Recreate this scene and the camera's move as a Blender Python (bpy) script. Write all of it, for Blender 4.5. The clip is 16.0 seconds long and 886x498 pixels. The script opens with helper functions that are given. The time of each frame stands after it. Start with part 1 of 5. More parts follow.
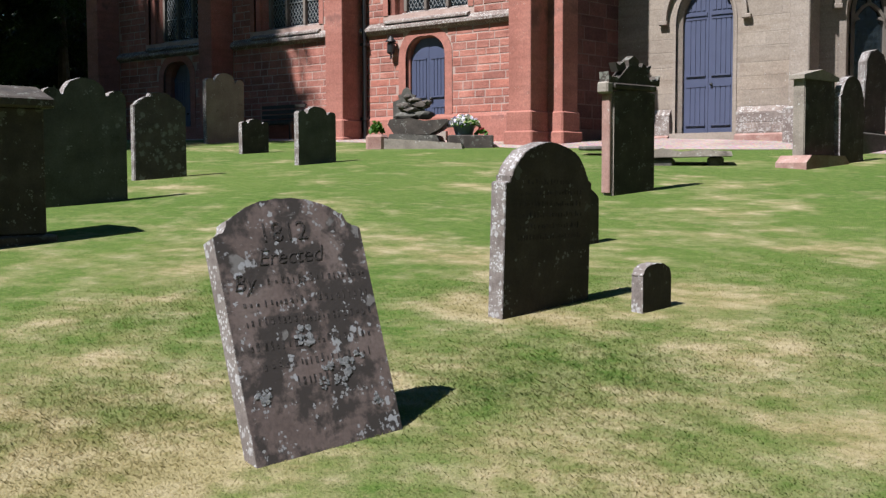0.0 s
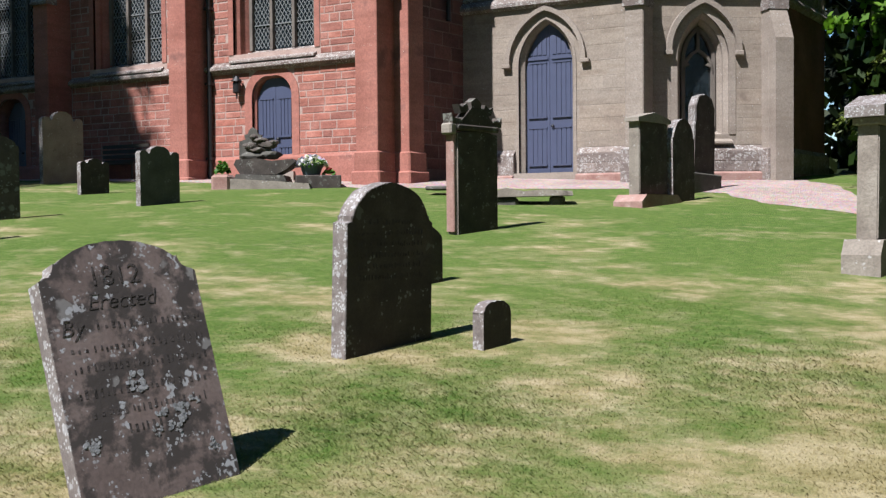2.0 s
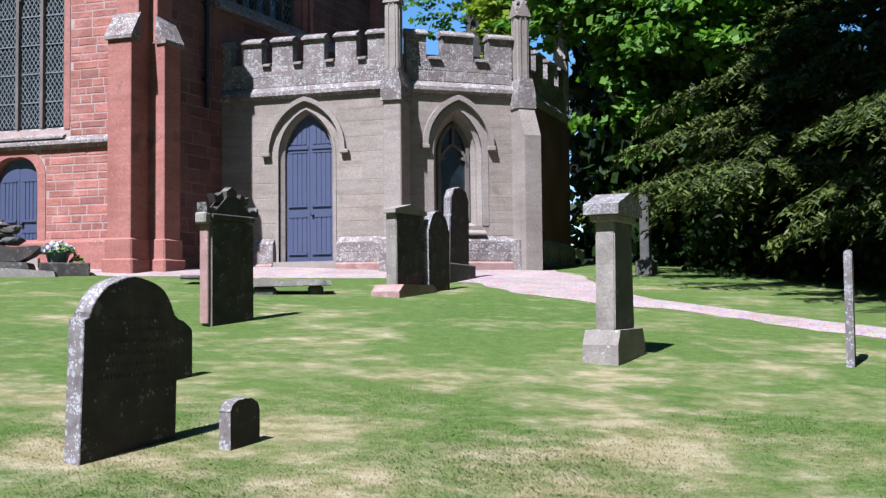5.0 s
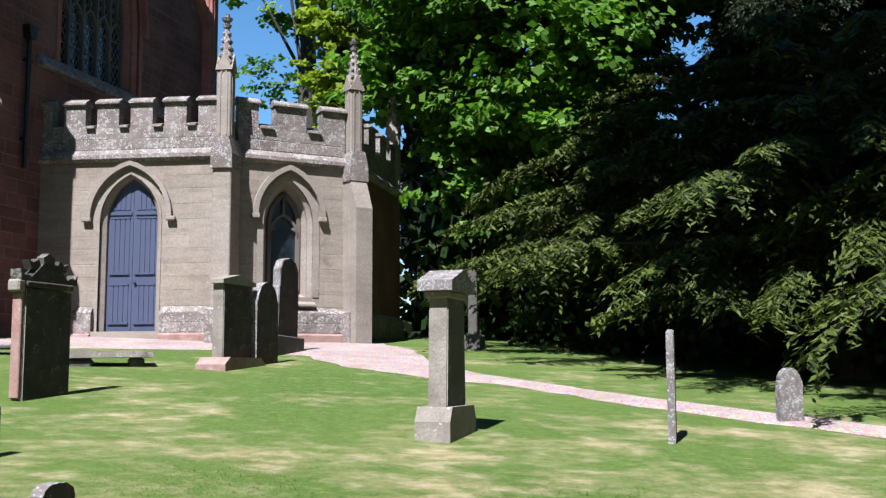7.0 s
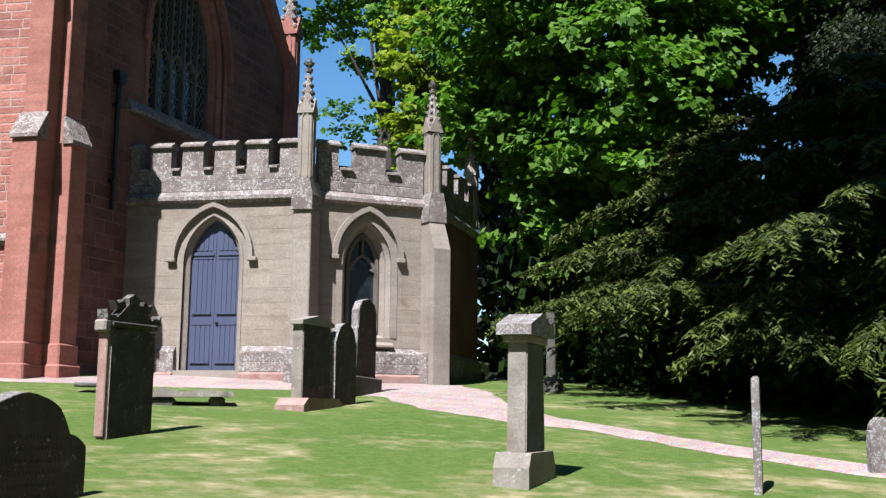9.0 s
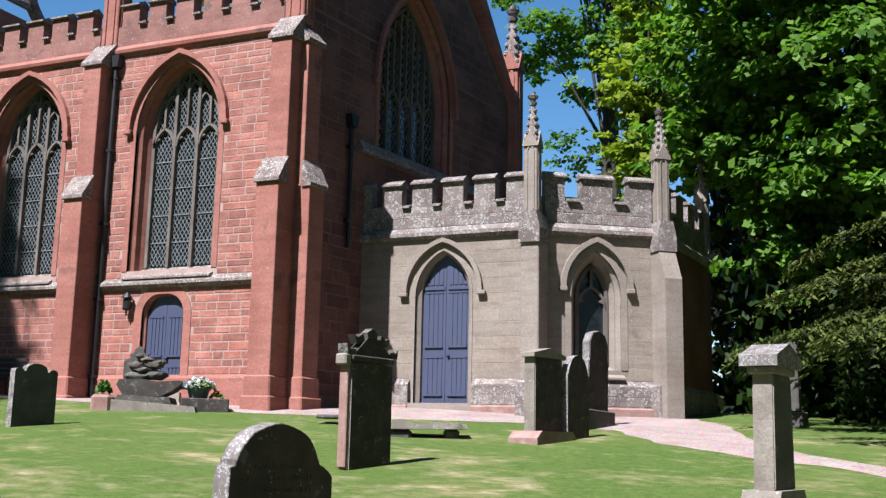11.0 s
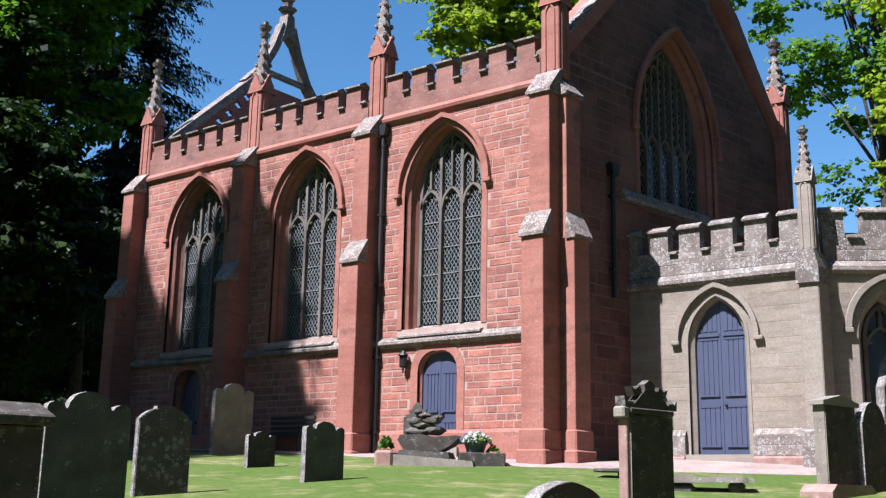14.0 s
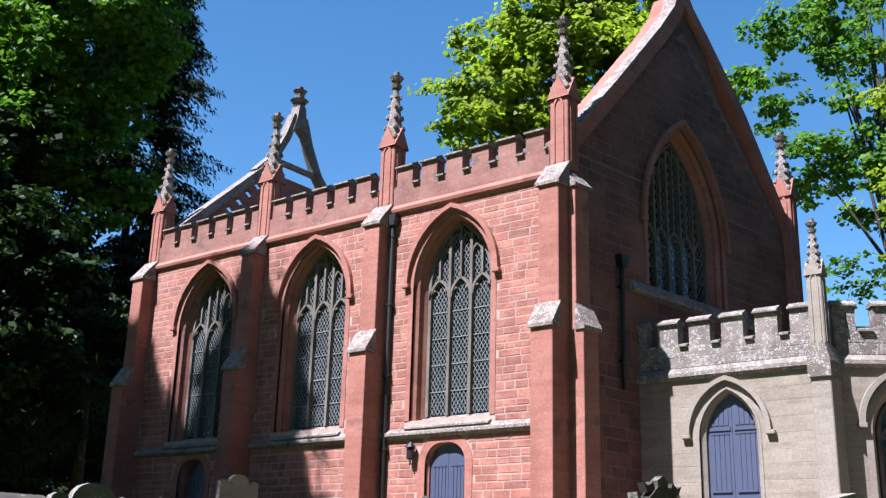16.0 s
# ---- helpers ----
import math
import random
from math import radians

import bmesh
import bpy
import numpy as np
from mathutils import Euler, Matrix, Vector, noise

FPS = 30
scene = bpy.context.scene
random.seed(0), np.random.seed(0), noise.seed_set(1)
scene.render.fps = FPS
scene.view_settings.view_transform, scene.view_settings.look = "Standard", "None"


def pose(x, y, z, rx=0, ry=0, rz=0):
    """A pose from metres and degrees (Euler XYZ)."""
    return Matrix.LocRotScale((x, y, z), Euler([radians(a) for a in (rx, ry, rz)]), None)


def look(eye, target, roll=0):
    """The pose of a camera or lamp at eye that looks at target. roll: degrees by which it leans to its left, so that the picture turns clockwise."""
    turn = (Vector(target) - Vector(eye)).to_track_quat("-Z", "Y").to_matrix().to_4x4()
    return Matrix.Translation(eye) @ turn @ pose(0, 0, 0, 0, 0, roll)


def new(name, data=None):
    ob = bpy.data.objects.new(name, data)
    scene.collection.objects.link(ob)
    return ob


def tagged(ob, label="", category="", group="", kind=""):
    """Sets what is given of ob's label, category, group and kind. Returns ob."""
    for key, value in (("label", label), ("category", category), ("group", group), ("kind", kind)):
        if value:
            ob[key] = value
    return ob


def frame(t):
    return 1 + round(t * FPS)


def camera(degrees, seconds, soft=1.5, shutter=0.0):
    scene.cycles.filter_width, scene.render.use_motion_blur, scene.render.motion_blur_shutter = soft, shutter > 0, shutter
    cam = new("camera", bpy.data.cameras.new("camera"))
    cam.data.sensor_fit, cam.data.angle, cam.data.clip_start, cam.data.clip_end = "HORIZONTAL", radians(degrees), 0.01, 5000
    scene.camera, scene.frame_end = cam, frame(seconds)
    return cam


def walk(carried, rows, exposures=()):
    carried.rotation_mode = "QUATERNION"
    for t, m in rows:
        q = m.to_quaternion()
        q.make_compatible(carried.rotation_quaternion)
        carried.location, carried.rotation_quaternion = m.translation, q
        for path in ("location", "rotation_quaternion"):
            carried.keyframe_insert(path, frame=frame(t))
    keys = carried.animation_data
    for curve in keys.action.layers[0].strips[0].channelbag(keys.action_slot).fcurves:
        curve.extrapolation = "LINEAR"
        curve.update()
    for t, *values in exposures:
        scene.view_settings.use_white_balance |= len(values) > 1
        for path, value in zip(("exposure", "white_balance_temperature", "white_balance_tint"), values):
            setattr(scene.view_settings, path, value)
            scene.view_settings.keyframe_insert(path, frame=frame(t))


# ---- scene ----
cam = camera(45.0, 16.0, soft=1.4)
EYE = 1.55
ROWS = [
    (0.0, 0.000, -0.000, -0.000, 86.22, 0.17, 36.96),
    (0.5, 0.011, 0.004, -0.003, 86.27, 0.48, 35.06),
    (1.0, 0.036, 0.017, -0.003, 86.65, 0.41, 32.16),
    (1.5, 0.054, 0.014, -0.001, 87.31, 0.52, 30.32),
    (2.0, 0.068, 0.013, 0.003, 88.29, 0.52, 29.03),
    (2.5, 0.080, 0.016, 0.014, 89.19, 0.46, 27.34),
    (3.0, 0.084, 0.040, 0.021, 90.11, 0.71, 25.58),
    (3.5, 0.093, 0.049, 0.037, 91.04, 0.71, 23.26),
    (4.0, 0.111, 0.078, 0.045, 91.28, -0.13, 19.90),
    (4.5, 0.126, 0.077, 0.048, 92.00, 0.34, 18.75),
    (5.0, 0.138, 0.075, 0.057, 92.79, 0.60, 16.44),
    (5.2, 0.134, 0.077, 0.060, 93.11, 0.73, 15.15),
    (7.3, 0.037, 0.163, 0.109, 96.94, 0.12, 6.91),
    (7.5, 0.030, 0.171, 0.113, 97.17, 0.17, 7.45),
    (8.0, 0.025, 0.178, 0.126, 97.70, -0.15, 8.15),
    (8.5, 0.024, 0.178, 0.135, 98.21, -0.39, 8.50),
    (9.0, 0.025, 0.179, 0.143, 98.63, -0.59, 11.18),
    (9.2, 0.026, 0.180, 0.139, 98.89, -0.53, 12.76),
    (11.3, -0.091, 0.240, 0.145, 100.35, -0.97, 24.53),
    (11.5, -0.098, 0.240, 0.147, 100.48, -0.77, 25.43),
    (12.0, -0.118, 0.238, 0.150, 100.87, -0.83, 28.32),
    (12.5, -0.143, 0.230, 0.157, 101.20, -0.89, 31.23),
    (13.0, -0.159, 0.228, 0.167, 101.53, -1.03, 33.34),
    (13.5, -0.176, 0.225, 0.160, 102.06, -1.06, 35.73),
    (14.0, -0.178, 0.195, 0.180, 102.58, -1.01, 37.42),
    (14.5, -0.186, 0.188, 0.184, 103.73, -0.67, 37.96),
    (15.0, -0.205, 0.162, 0.184, 105.03, -0.48, 37.88),
    (15.5, -0.216, 0.164, 0.200, 106.26, -0.99, 37.45),
    (16.0, -0.230, 0.181, 0.216, 107.32, -1.54, 37.65),
]
walk(cam, [(t, pose(x, y, EYE + z, rx, ry, rz)) for t, x, y, z, rx, ry, rz in ROWS],
     [(0.0, 1.30, 6150, 13), (3.5, 1.40, 5800, 15), (5.0, 1.55, 5450, 17), (8.0, 1.62, 5950, 12), (12.5, 1.48, 5950, 16), (14.5, 1.76, 5850, 16), (16.0, 1.88, 5800, 16)])

# ---- sky, sun, exposure ----
SUN_AZ, SUN_EL = radians(194), radians(55)
world = bpy.data.worlds.new("world")
scene.world = world
world.use_nodes = True
wn = world.node_tree.nodes
sky = wn.new("ShaderNodeTexSky")
sky.sky_type, sky.sun_disc = "NISHITA", False
sky.sun_elevation, sky.sun_rotation = SUN_EL, SUN_AZ
sky.air_density, sky.dust_density, sky.ozone_density = 1.0, 0.0, 2.0
wn["Background"].inputs["Strength"].default_value = 0.05
clear = wn.new("ShaderNodeHueSaturation")
clear.inputs["Hue"].default_value = 0.492
clear.inputs["Saturation"].default_value = 1.22
world.node_tree.links.new(sky.outputs[0], clear.inputs["Color"])
world.node_tree.links.new(clear.outputs[0], wn["Background"].inputs["Color"])
sun = new("sun", bpy.data.lights.new("sun", "SUN"))
sun.data.energy, sun.data.angle, sun.data.color = 5.0, radians(0.53), (1.0, 0.97, 0.92)
sun_from = Vector((math.sin(SUN_AZ) * math.cos(SUN_EL), math.cos(SUN_AZ) * math.cos(SUN_EL), math.sin(SUN_EL)))
sun.matrix_world = look(sun_from * 60, (0, 0, 0))


# ---- materials ----
def material(name, rough=0.8, metal=0.0):
    m = bpy.data.materials.new(name)
    m.use_nodes = True
    b = m.node_tree.nodes["Principled BSDF"]
    b.inputs["Roughness"].default_value, b.inputs["Metallic"].default_value = rough, metal
    return m, m.node_tree.nodes, m.node_tree.links, b


def noise_tex(n, l, scale, detail=4.0, vector=None, rough=0.6, stretch=None):
    t = n.new("ShaderNodeTexNoise")
    t.inputs["Scale"].default_value, t.inputs["Detail"].default_value, t.inputs["Roughness"].default_value = scale, detail, rough
    if vector is None:
        g = n.new("ShaderNodeNewGeometry")
        vector = g.outputs["Position"]
    if stretch:
        mp = n.new("ShaderNodeMapping")
        mp.inputs["Scale"].default_value = stretch[:3]
        mp.inputs["Rotation"].default_value = (0, 0, stretch[3] if len(stretch) > 3 else 0)
        l.new(vector, mp.inputs["Vector"])
        vector = mp.outputs[0]
    l.new(vector, t.inputs["Vector"])
    return t.outputs["Fac"]


def ramp(n, l, fac, stops):
    r = n.new("ShaderNodeValToRGB")
    e = r.color_ramp.elements
    while len(e) < len(stops):
        e.new(0.5)
    for k, (p, c) in zip(e, stops):
        k.position, k.color = p, (*c, 1) if len(c) == 3 else c
    l.new(fac, r.inputs[0])
    return r.outputs[0]


def mix(n, l, fac, a, b, mode="MIX"):
    m = n.new("ShaderNodeMix")
    m.data_type, m.blend_type = "RGBA", mode
    for sock, v in ((m.inputs[0], fac), (m.inputs[6], a), (m.inputs[7], b)):
        if isinstance(v, (int, float)):
            sock.default_value = v
        elif isinstance(v, tuple):
            sock.default_value = (*v, 1)
        else:
            l.new(v, sock)
    return m.outputs[2]


def bump(n, l, b, height, strength, dist):
    k = n.new("ShaderNodeBump")
    k.inputs["Strength"].default_value, k.inputs["Distance"].default_value = strength, dist
    l.new(height, k.inputs["Height"])
    l.new(k.outputs[0], b.inputs["Normal"])


def random_of(n, l, island=False):
    if island:
        return n.new("ShaderNodeNewGeometry").outputs["Random Per Island"]
    return n.new("ShaderNodeObjectInfo").outputs["Random"]


TONE = 0.46   # overall depth of the weathered surfaces


def toned(*colours):
    return [tuple(TONE * v for v in c) for c in colours]


def lichen_discs(n, l, vec, scale, reach, share):
    """Ragged round crusts: cells of which a share carries a disc, thinned out by a broad patchiness."""
    if vec is None:
        vec = n.new("ShaderNodeNewGeometry").outputs["Position"]
    wob = n.new("ShaderNodeTexNoise")
    wob.inputs["Scale"].default_value, wob.inputs["Detail"].default_value = scale * 2.2, 3
    l.new(vec, wob.inputs["Vector"])
    shift = mix(n, l, 0.8 / scale, vec, wob.outputs["Color"], "ADD")
    cell = n.new("ShaderNodeTexVoronoi")
    cell.inputs["Scale"].default_value = scale
    l.new(shift, cell.inputs["Vector"])
    disc = ramp(n, l, cell.outputs["Distance"], [(reach - 0.12, (0.9, 0.9, 0.9)), (reach + 0.04, (0, 0, 0))])
    pick = n.new("ShaderNodeSeparateColor")
    l.new(cell.outputs["Color"], pick.inputs[0])
    patch = noise_tex(n, l, scale * 0.16, 3, vec)
    add = n.new("ShaderNodeMath")
    add.operation = "MULTIPLY_ADD"
    add.inputs[1].default_value = 4.0
    l.new(patch, add.inputs[0]), l.new(pick.outputs[0], add.inputs[2])
    limit = n.new("ShaderNodeMath")
    limit.operation = "GREATER_THAN"
    limit.inputs[1].default_value = 3.35 - 1.5 * share
    l.new(add.outputs[0], limit.inputs[0])
    both = n.new("ShaderNodeMath")
    both.operation = "MULTIPLY"
    l.new(disc, both.inputs[0]), l.new(limit.outputs[0], both.inputs[1])
    return both.outputs[0]


def stone_mat(name, dark, mid, light, scale=1.5, grain=40.0, spots=None, spot_amount=0.62, rough=0.9, vary=0, relief=0.02, spot_scale=9.0, by_object=False, vary_by=0.5, discs=None, damp=None, strata=0.0):
    """Weathered stone: two scales of colour, fine grain, and lichen spots if asked."""
    dark, mid, light = toned(dark, mid, light)
    spots = toned(spots)[0] if spots else None
    m, n, l, b = material(name, rough)
    vec = n.new("ShaderNodeTexCoord").outputs["Object"] if by_object else None
    big = noise_tex(n, l, scale, 5, vec)
    col = ramp(n, l, big, [(0.3, dark), (0.5, mid), (0.72, light)])
    fine = noise_tex(n, l, grain, 3, vec)
    col = mix(n, l, 0.35, col, ramp(n, l, fine, [(0.3, (0.25, 0.25, 0.25)), (0.7, (1.2, 1.2, 1.2))]), "MULTIPLY")
    if vary:
        rnd = random_of(n, l, vary == 2)
        col = mix(n, l, vary_by, col, ramp(n, l, rnd, [(0.0, (0.62, 0.58, 0.58)), (0.5, (1.0, 1.0, 1.0)), (1.0, (1.3, 1.2, 1.12))]), "MULTIPLY")
    if spots:
        s = noise_tex(n, l, spot_scale, 6, vec, 0.7)
        s2 = noise_tex(n, l, spot_scale * 0.22, 2, vec)
        add = n.new("ShaderNodeMath")
        add.operation = "ADD"
        l.new(s, add.inputs[0]), l.new(s2, add.inputs[1])
        f = ramp(n, l, add.outputs[0], [(spot_amount * 1.8 - 0.06, (0, 0, 0)), (spot_amount * 1.8 + 0.03, (1, 1, 1))])
        col = mix(n, l, f, col, spots)
    if strata:
        bed = noise_tex(n, l, 1.3, 5, vec, 0.6, (0.7, 0.7, 6.0))
        col = mix(n, l, strata, col, ramp(n, l, bed, [(0.32, (0.72, 0.67, 0.62)), (0.5, (1.0, 1.0, 1.0)), (0.68, (1.16, 1.15, 1.14))]), "MULTIPLY")
    if damp:
        d1 = noise_tex(n, l, damp[0], 6, vec, 0.65)
        col = mix(n, l, ramp(n, l, d1, [(damp[1], (0, 0, 0)), (damp[1] + 0.07, (1, 1, 1))]), col, toned(damp[2])[0])
    for size, reach, share, tint in discs or ():
        col = mix(n, l, lichen_discs(n, l, vec, size, reach, share), col, toned(tint)[0])
    l.new(col, b.inputs["Base Color"])
    bump(n, l, b, noise_tex(n, l, grain * 0.5, 5, vec), 0.7, relief)
    return m


RED_BLOCK = stone_mat("red_sandstone_block", (0.42, 0.145, 0.105), (0.55, 0.21, 0.155), (0.68, 0.31, 0.24), 2.6, 30, vary=1, relief=0.02, strata=0.6, vary_by=0.6)
RED_REST = stone_mat("red_sandstone_rubble", (0.42, 0.145, 0.105), (0.55, 0.21, 0.155), (0.68, 0.31, 0.24), 2.6, 30, vary=2, relief=0.02, strata=0.6, vary_by=0.6)
RED_DRESSED = stone_mat("dressed_red_sandstone", (0.44, 0.155, 0.112), (0.55, 0.21, 0.155), (0.64, 0.27, 0.205), 0.9, 25, relief=0.006, strata=0.5, damp=(0.9, 0.60, (0.30, 0.125, 0.10)), discs=[(34, 0.32, 0.08, (0.66, 0.48, 0.40))])
# Stained gable stone and pointing, darkened further: the wall's shade is in the colour.
RED_SHADED_STAINED = stone_mat("shaded_stained_red_sandstone", (0.13, 0.055, 0.046), (0.25, 0.105, 0.085), (0.36, 0.17, 0.14), 0.8, 18, vary=2, relief=0.03, vary_by=0.75, strata=0.5)
OLD_SHADED_POINTING = stone_mat("old_stained_shaded_pointing", (0.24, 0.14, 0.115), (0.31, 0.19, 0.155), (0.38, 0.25, 0.21), 2, 40, relief=0.005)
RED_PARAPET = stone_mat("weathered_red_parapet", (0.30, 0.125, 0.098), (0.42, 0.185, 0.145), (0.50, 0.245, 0.20), 1.4, 30, relief=0.012, strata=0.6, damp=(2.0, 0.57, (0.21, 0.115, 0.095)), discs=[(30, 0.36, 0.25, (0.56, 0.46, 0.40))])
MORTAR = stone_mat("pale_pointing", (0.55, 0.36, 0.30), (0.66, 0.47, 0.40), (0.74, 0.56, 0.49), 3, 40, relief=0.005)
WEATHERED = stone_mat("lichened_red_coping", (0.18, 0.12, 0.105), (0.30, 0.225, 0.195), (0.42, 0.34, 0.30), 3, 30, relief=0.02, discs=[(22, 0.46, 0.5, (0.62, 0.585, 0.54)), (55, 0.42, 0.45, (0.70, 0.68, 0.64))])
GREY_ASHLAR = stone_mat("buff_ashlar_block", (0.375, 0.305, 0.245), (0.455, 0.38, 0.305), (0.52, 0.445, 0.37), 0.9, 30, vary=1, relief=0.006, vary_by=0.22, strata=0.55, damp=(0.8, 0.61, (0.30, 0.235, 0.185)), discs=[(26, 0.34, 0.03, (0.62, 0.58, 0.54))])
GREY_DRESSED = stone_mat("dressed_buff_sandstone", (0.37, 0.305, 0.248), (0.455, 0.38, 0.315), (0.53, 0.455, 0.385), 0.8, 30, relief=0.008, strata=0.4, discs=[(26, 0.36, 0.12, (0.62, 0.59, 0.55))])
GREY_LICHEN = stone_mat("lichened_buff_parapet", (0.22, 0.17, 0.15), (0.33, 0.27, 0.24), (0.42, 0.355, 0.32), 2.6, 30, relief=0.02, vary=1, vary_by=0.35, strata=0.4, discs=[(12, 0.46, 0.38, (0.50, 0.47, 0.44)), (36, 0.48, 0.42, (0.72, 0.70, 0.67))])
TRACERY = stone_mat("pale_tracery_stone", (0.15, 0.125, 0.105), (0.22, 0.185, 0.155), (0.30, 0.26, 0.22), 2.0, 40, relief=0.008)
GRAVE_BROWN = stone_mat("brown_headstone", (0.145, 0.102, 0.092), (0.225, 0.165, 0.15), (0.30, 0.235, 0.215), 3.0, 55, relief=0.003, by_object=True, damp=(4.2, 0.455, (0.05, 0.038, 0.034)), discs=[(13, 0.5, 0.16, (0.27, 0.255, 0.25)), (34, 0.66, 0.10, (0.50, 0.51, 0.54)), (75, 0.6, 0.16, (0.42, 0.42, 0.44))])
GRAVE_DARK = stone_mat("dark_mossy_headstone", (0.04, 0.031, 0.025), (0.078, 0.061, 0.048), (0.13, 0.103, 0.085), 4, 60, relief=0.006, by_object=True, discs=[(12, 0.5, 0.12, (0.16, 0.16, 0.135)), (46, 0.55, 0.12, (0.27, 0.27, 0.245))])
GRAVE_SIDE = stone_mat("pale_lichen_edge", (0.19, 0.155, 0.14), (0.29, 0.245, 0.225), (0.38, 0.34, 0.32), 9, 70, relief=0.008, by_object=True, discs=[(24, 0.46, 0.42, (0.52, 0.51, 0.51)), (55, 0.42, 0.5, (0.70, 0.70, 0.70))])
GRAVE_GREY = stone_mat("grey_green_headstone", (0.085, 0.08, 0.066), (0.14, 0.132, 0.11), (0.21, 0.195, 0.168), 2.5, 45, relief=0.010, by_object=True, damp=(1.6, 0.56, (0.065, 0.06, 0.048)), discs=[(16, 0.5, 0.08, (0.28, 0.28, 0.25)), (40, 0.5, 0.06, (0.36, 0.36, 0.33))])
GRAVE_LICHEN = stone_mat("lichen_blotched_headstone", (0.06, 0.048, 0.038), (0.115, 0.09, 0.072), (0.17, 0.14, 0.118), 3.5, 45, relief=0.010, by_object=True, discs=[(9, 0.46, 0.55, (0.25, 0.255, 0.215)), (30, 0.42, 0.25, (0.34, 0.35, 0.31))])
GRAVE_TAN = stone_mat("tan_sandstone_pillar", (0.28, 0.235, 0.19), (0.40, 0.345, 0.285), (0.50, 0.445, 0.37), 2.5, 45, relief=0.010, by_object=True, damp=(3.0, 0.60, (0.18, 0.15, 0.122)), discs=[(26, 0.38, 0.12, (0.64, 0.62, 0.58))])
GRAVE_PINK = stone_mat("pink_sandstone", (0.40, 0.21, 0.17), (0.51, 0.30, 0.25), (0.62, 0.43, 0.37), 4, 45, relief=0.010, by_object=True, discs=[(26, 0.36, 0.1, (0.60, 0.54, 0.50))])
BARK = stone_mat("bark", (0.035, 0.028, 0.02), (0.07, 0.055, 0.04), (0.11, 0.09, 0.07), 6, 30, relief=0.04)
SLATE = stone_mat("slate", (0.05, 0.055, 0.065), (0.09, 0.095, 0.11), (0.14, 0.14, 0.15), 3, 20, relief=0.01, rough=0.6)
LEAD = stone_mat("grey_lead", (0.12, 0.12, 0.125), (0.18, 0.18, 0.185), (0.26, 0.26, 0.26), 3, 20, relief=0.004, rough=0.5)
LICHEN = stone_mat("grey_lichen_crust", (0.20, 0.20, 0.205), (0.36, 0.365, 0.38), (0.52, 0.53, 0.55), 28, 120, relief=0.01, by_object=True)
DIRT = stone_mat("bare_soil", (0.10, 0.07, 0.05), (0.2, 0.14, 0.10), (0.28, 0.2, 0.15), 3, 40)


def paint_mat(name, colour, rough):
    m, n, l, b = material(name, rough)
    col = mix(n, l, noise_tex(n, l, 5, 5), tuple(0.5 * c for c in colour), tuple(0.68 * c for c in colour))
    l.new(col, b.inputs["Base Color"])
    bump(n, l, b, noise_tex(n, l, 60, 3), 0.25, 0.004)
    return m


BLUE = paint_mat("slate_blue_paint", (0.078, 0.092, 0.16), 0.42)
BLACK = paint_mat("black_iron_paint", (0.012, 0.012, 0.014), 0.45)
LEADING = paint_mat("lead_cames", (0.24, 0.25, 0.25), 0.6)
PLANTER = paint_mat("blue_grey_plastic", (0.10, 0.15, 0.18), 0.5)
BENCH_WOOD = paint_mat("dark_weathered_wood", (0.055, 0.045, 0.036), 0.8)
INSIDE = paint_mat("dark_interior_plaster", (0.05, 0.045, 0.04), 0.9)

GLASS, gn, gl, gb = material("old_leaded_glass", 0.06)
gb.inputs["Base Color"].default_value = (0.03, 0.04, 0.045, 1)
gb.inputs["Specular IOR Level"].default_value = 0.8
gl.new(ramp(gn, gl, noise_tex(gn, gl, 6, 2), [(0.3, (0.004, 0.006, 0.007)), (0.7, (0.016, 0.021, 0.024))]), gb.inputs["Base Color"])
bump(gn, gl, gb, noise_tex(gn, gl, 14, 2), 0.35, 0.02)


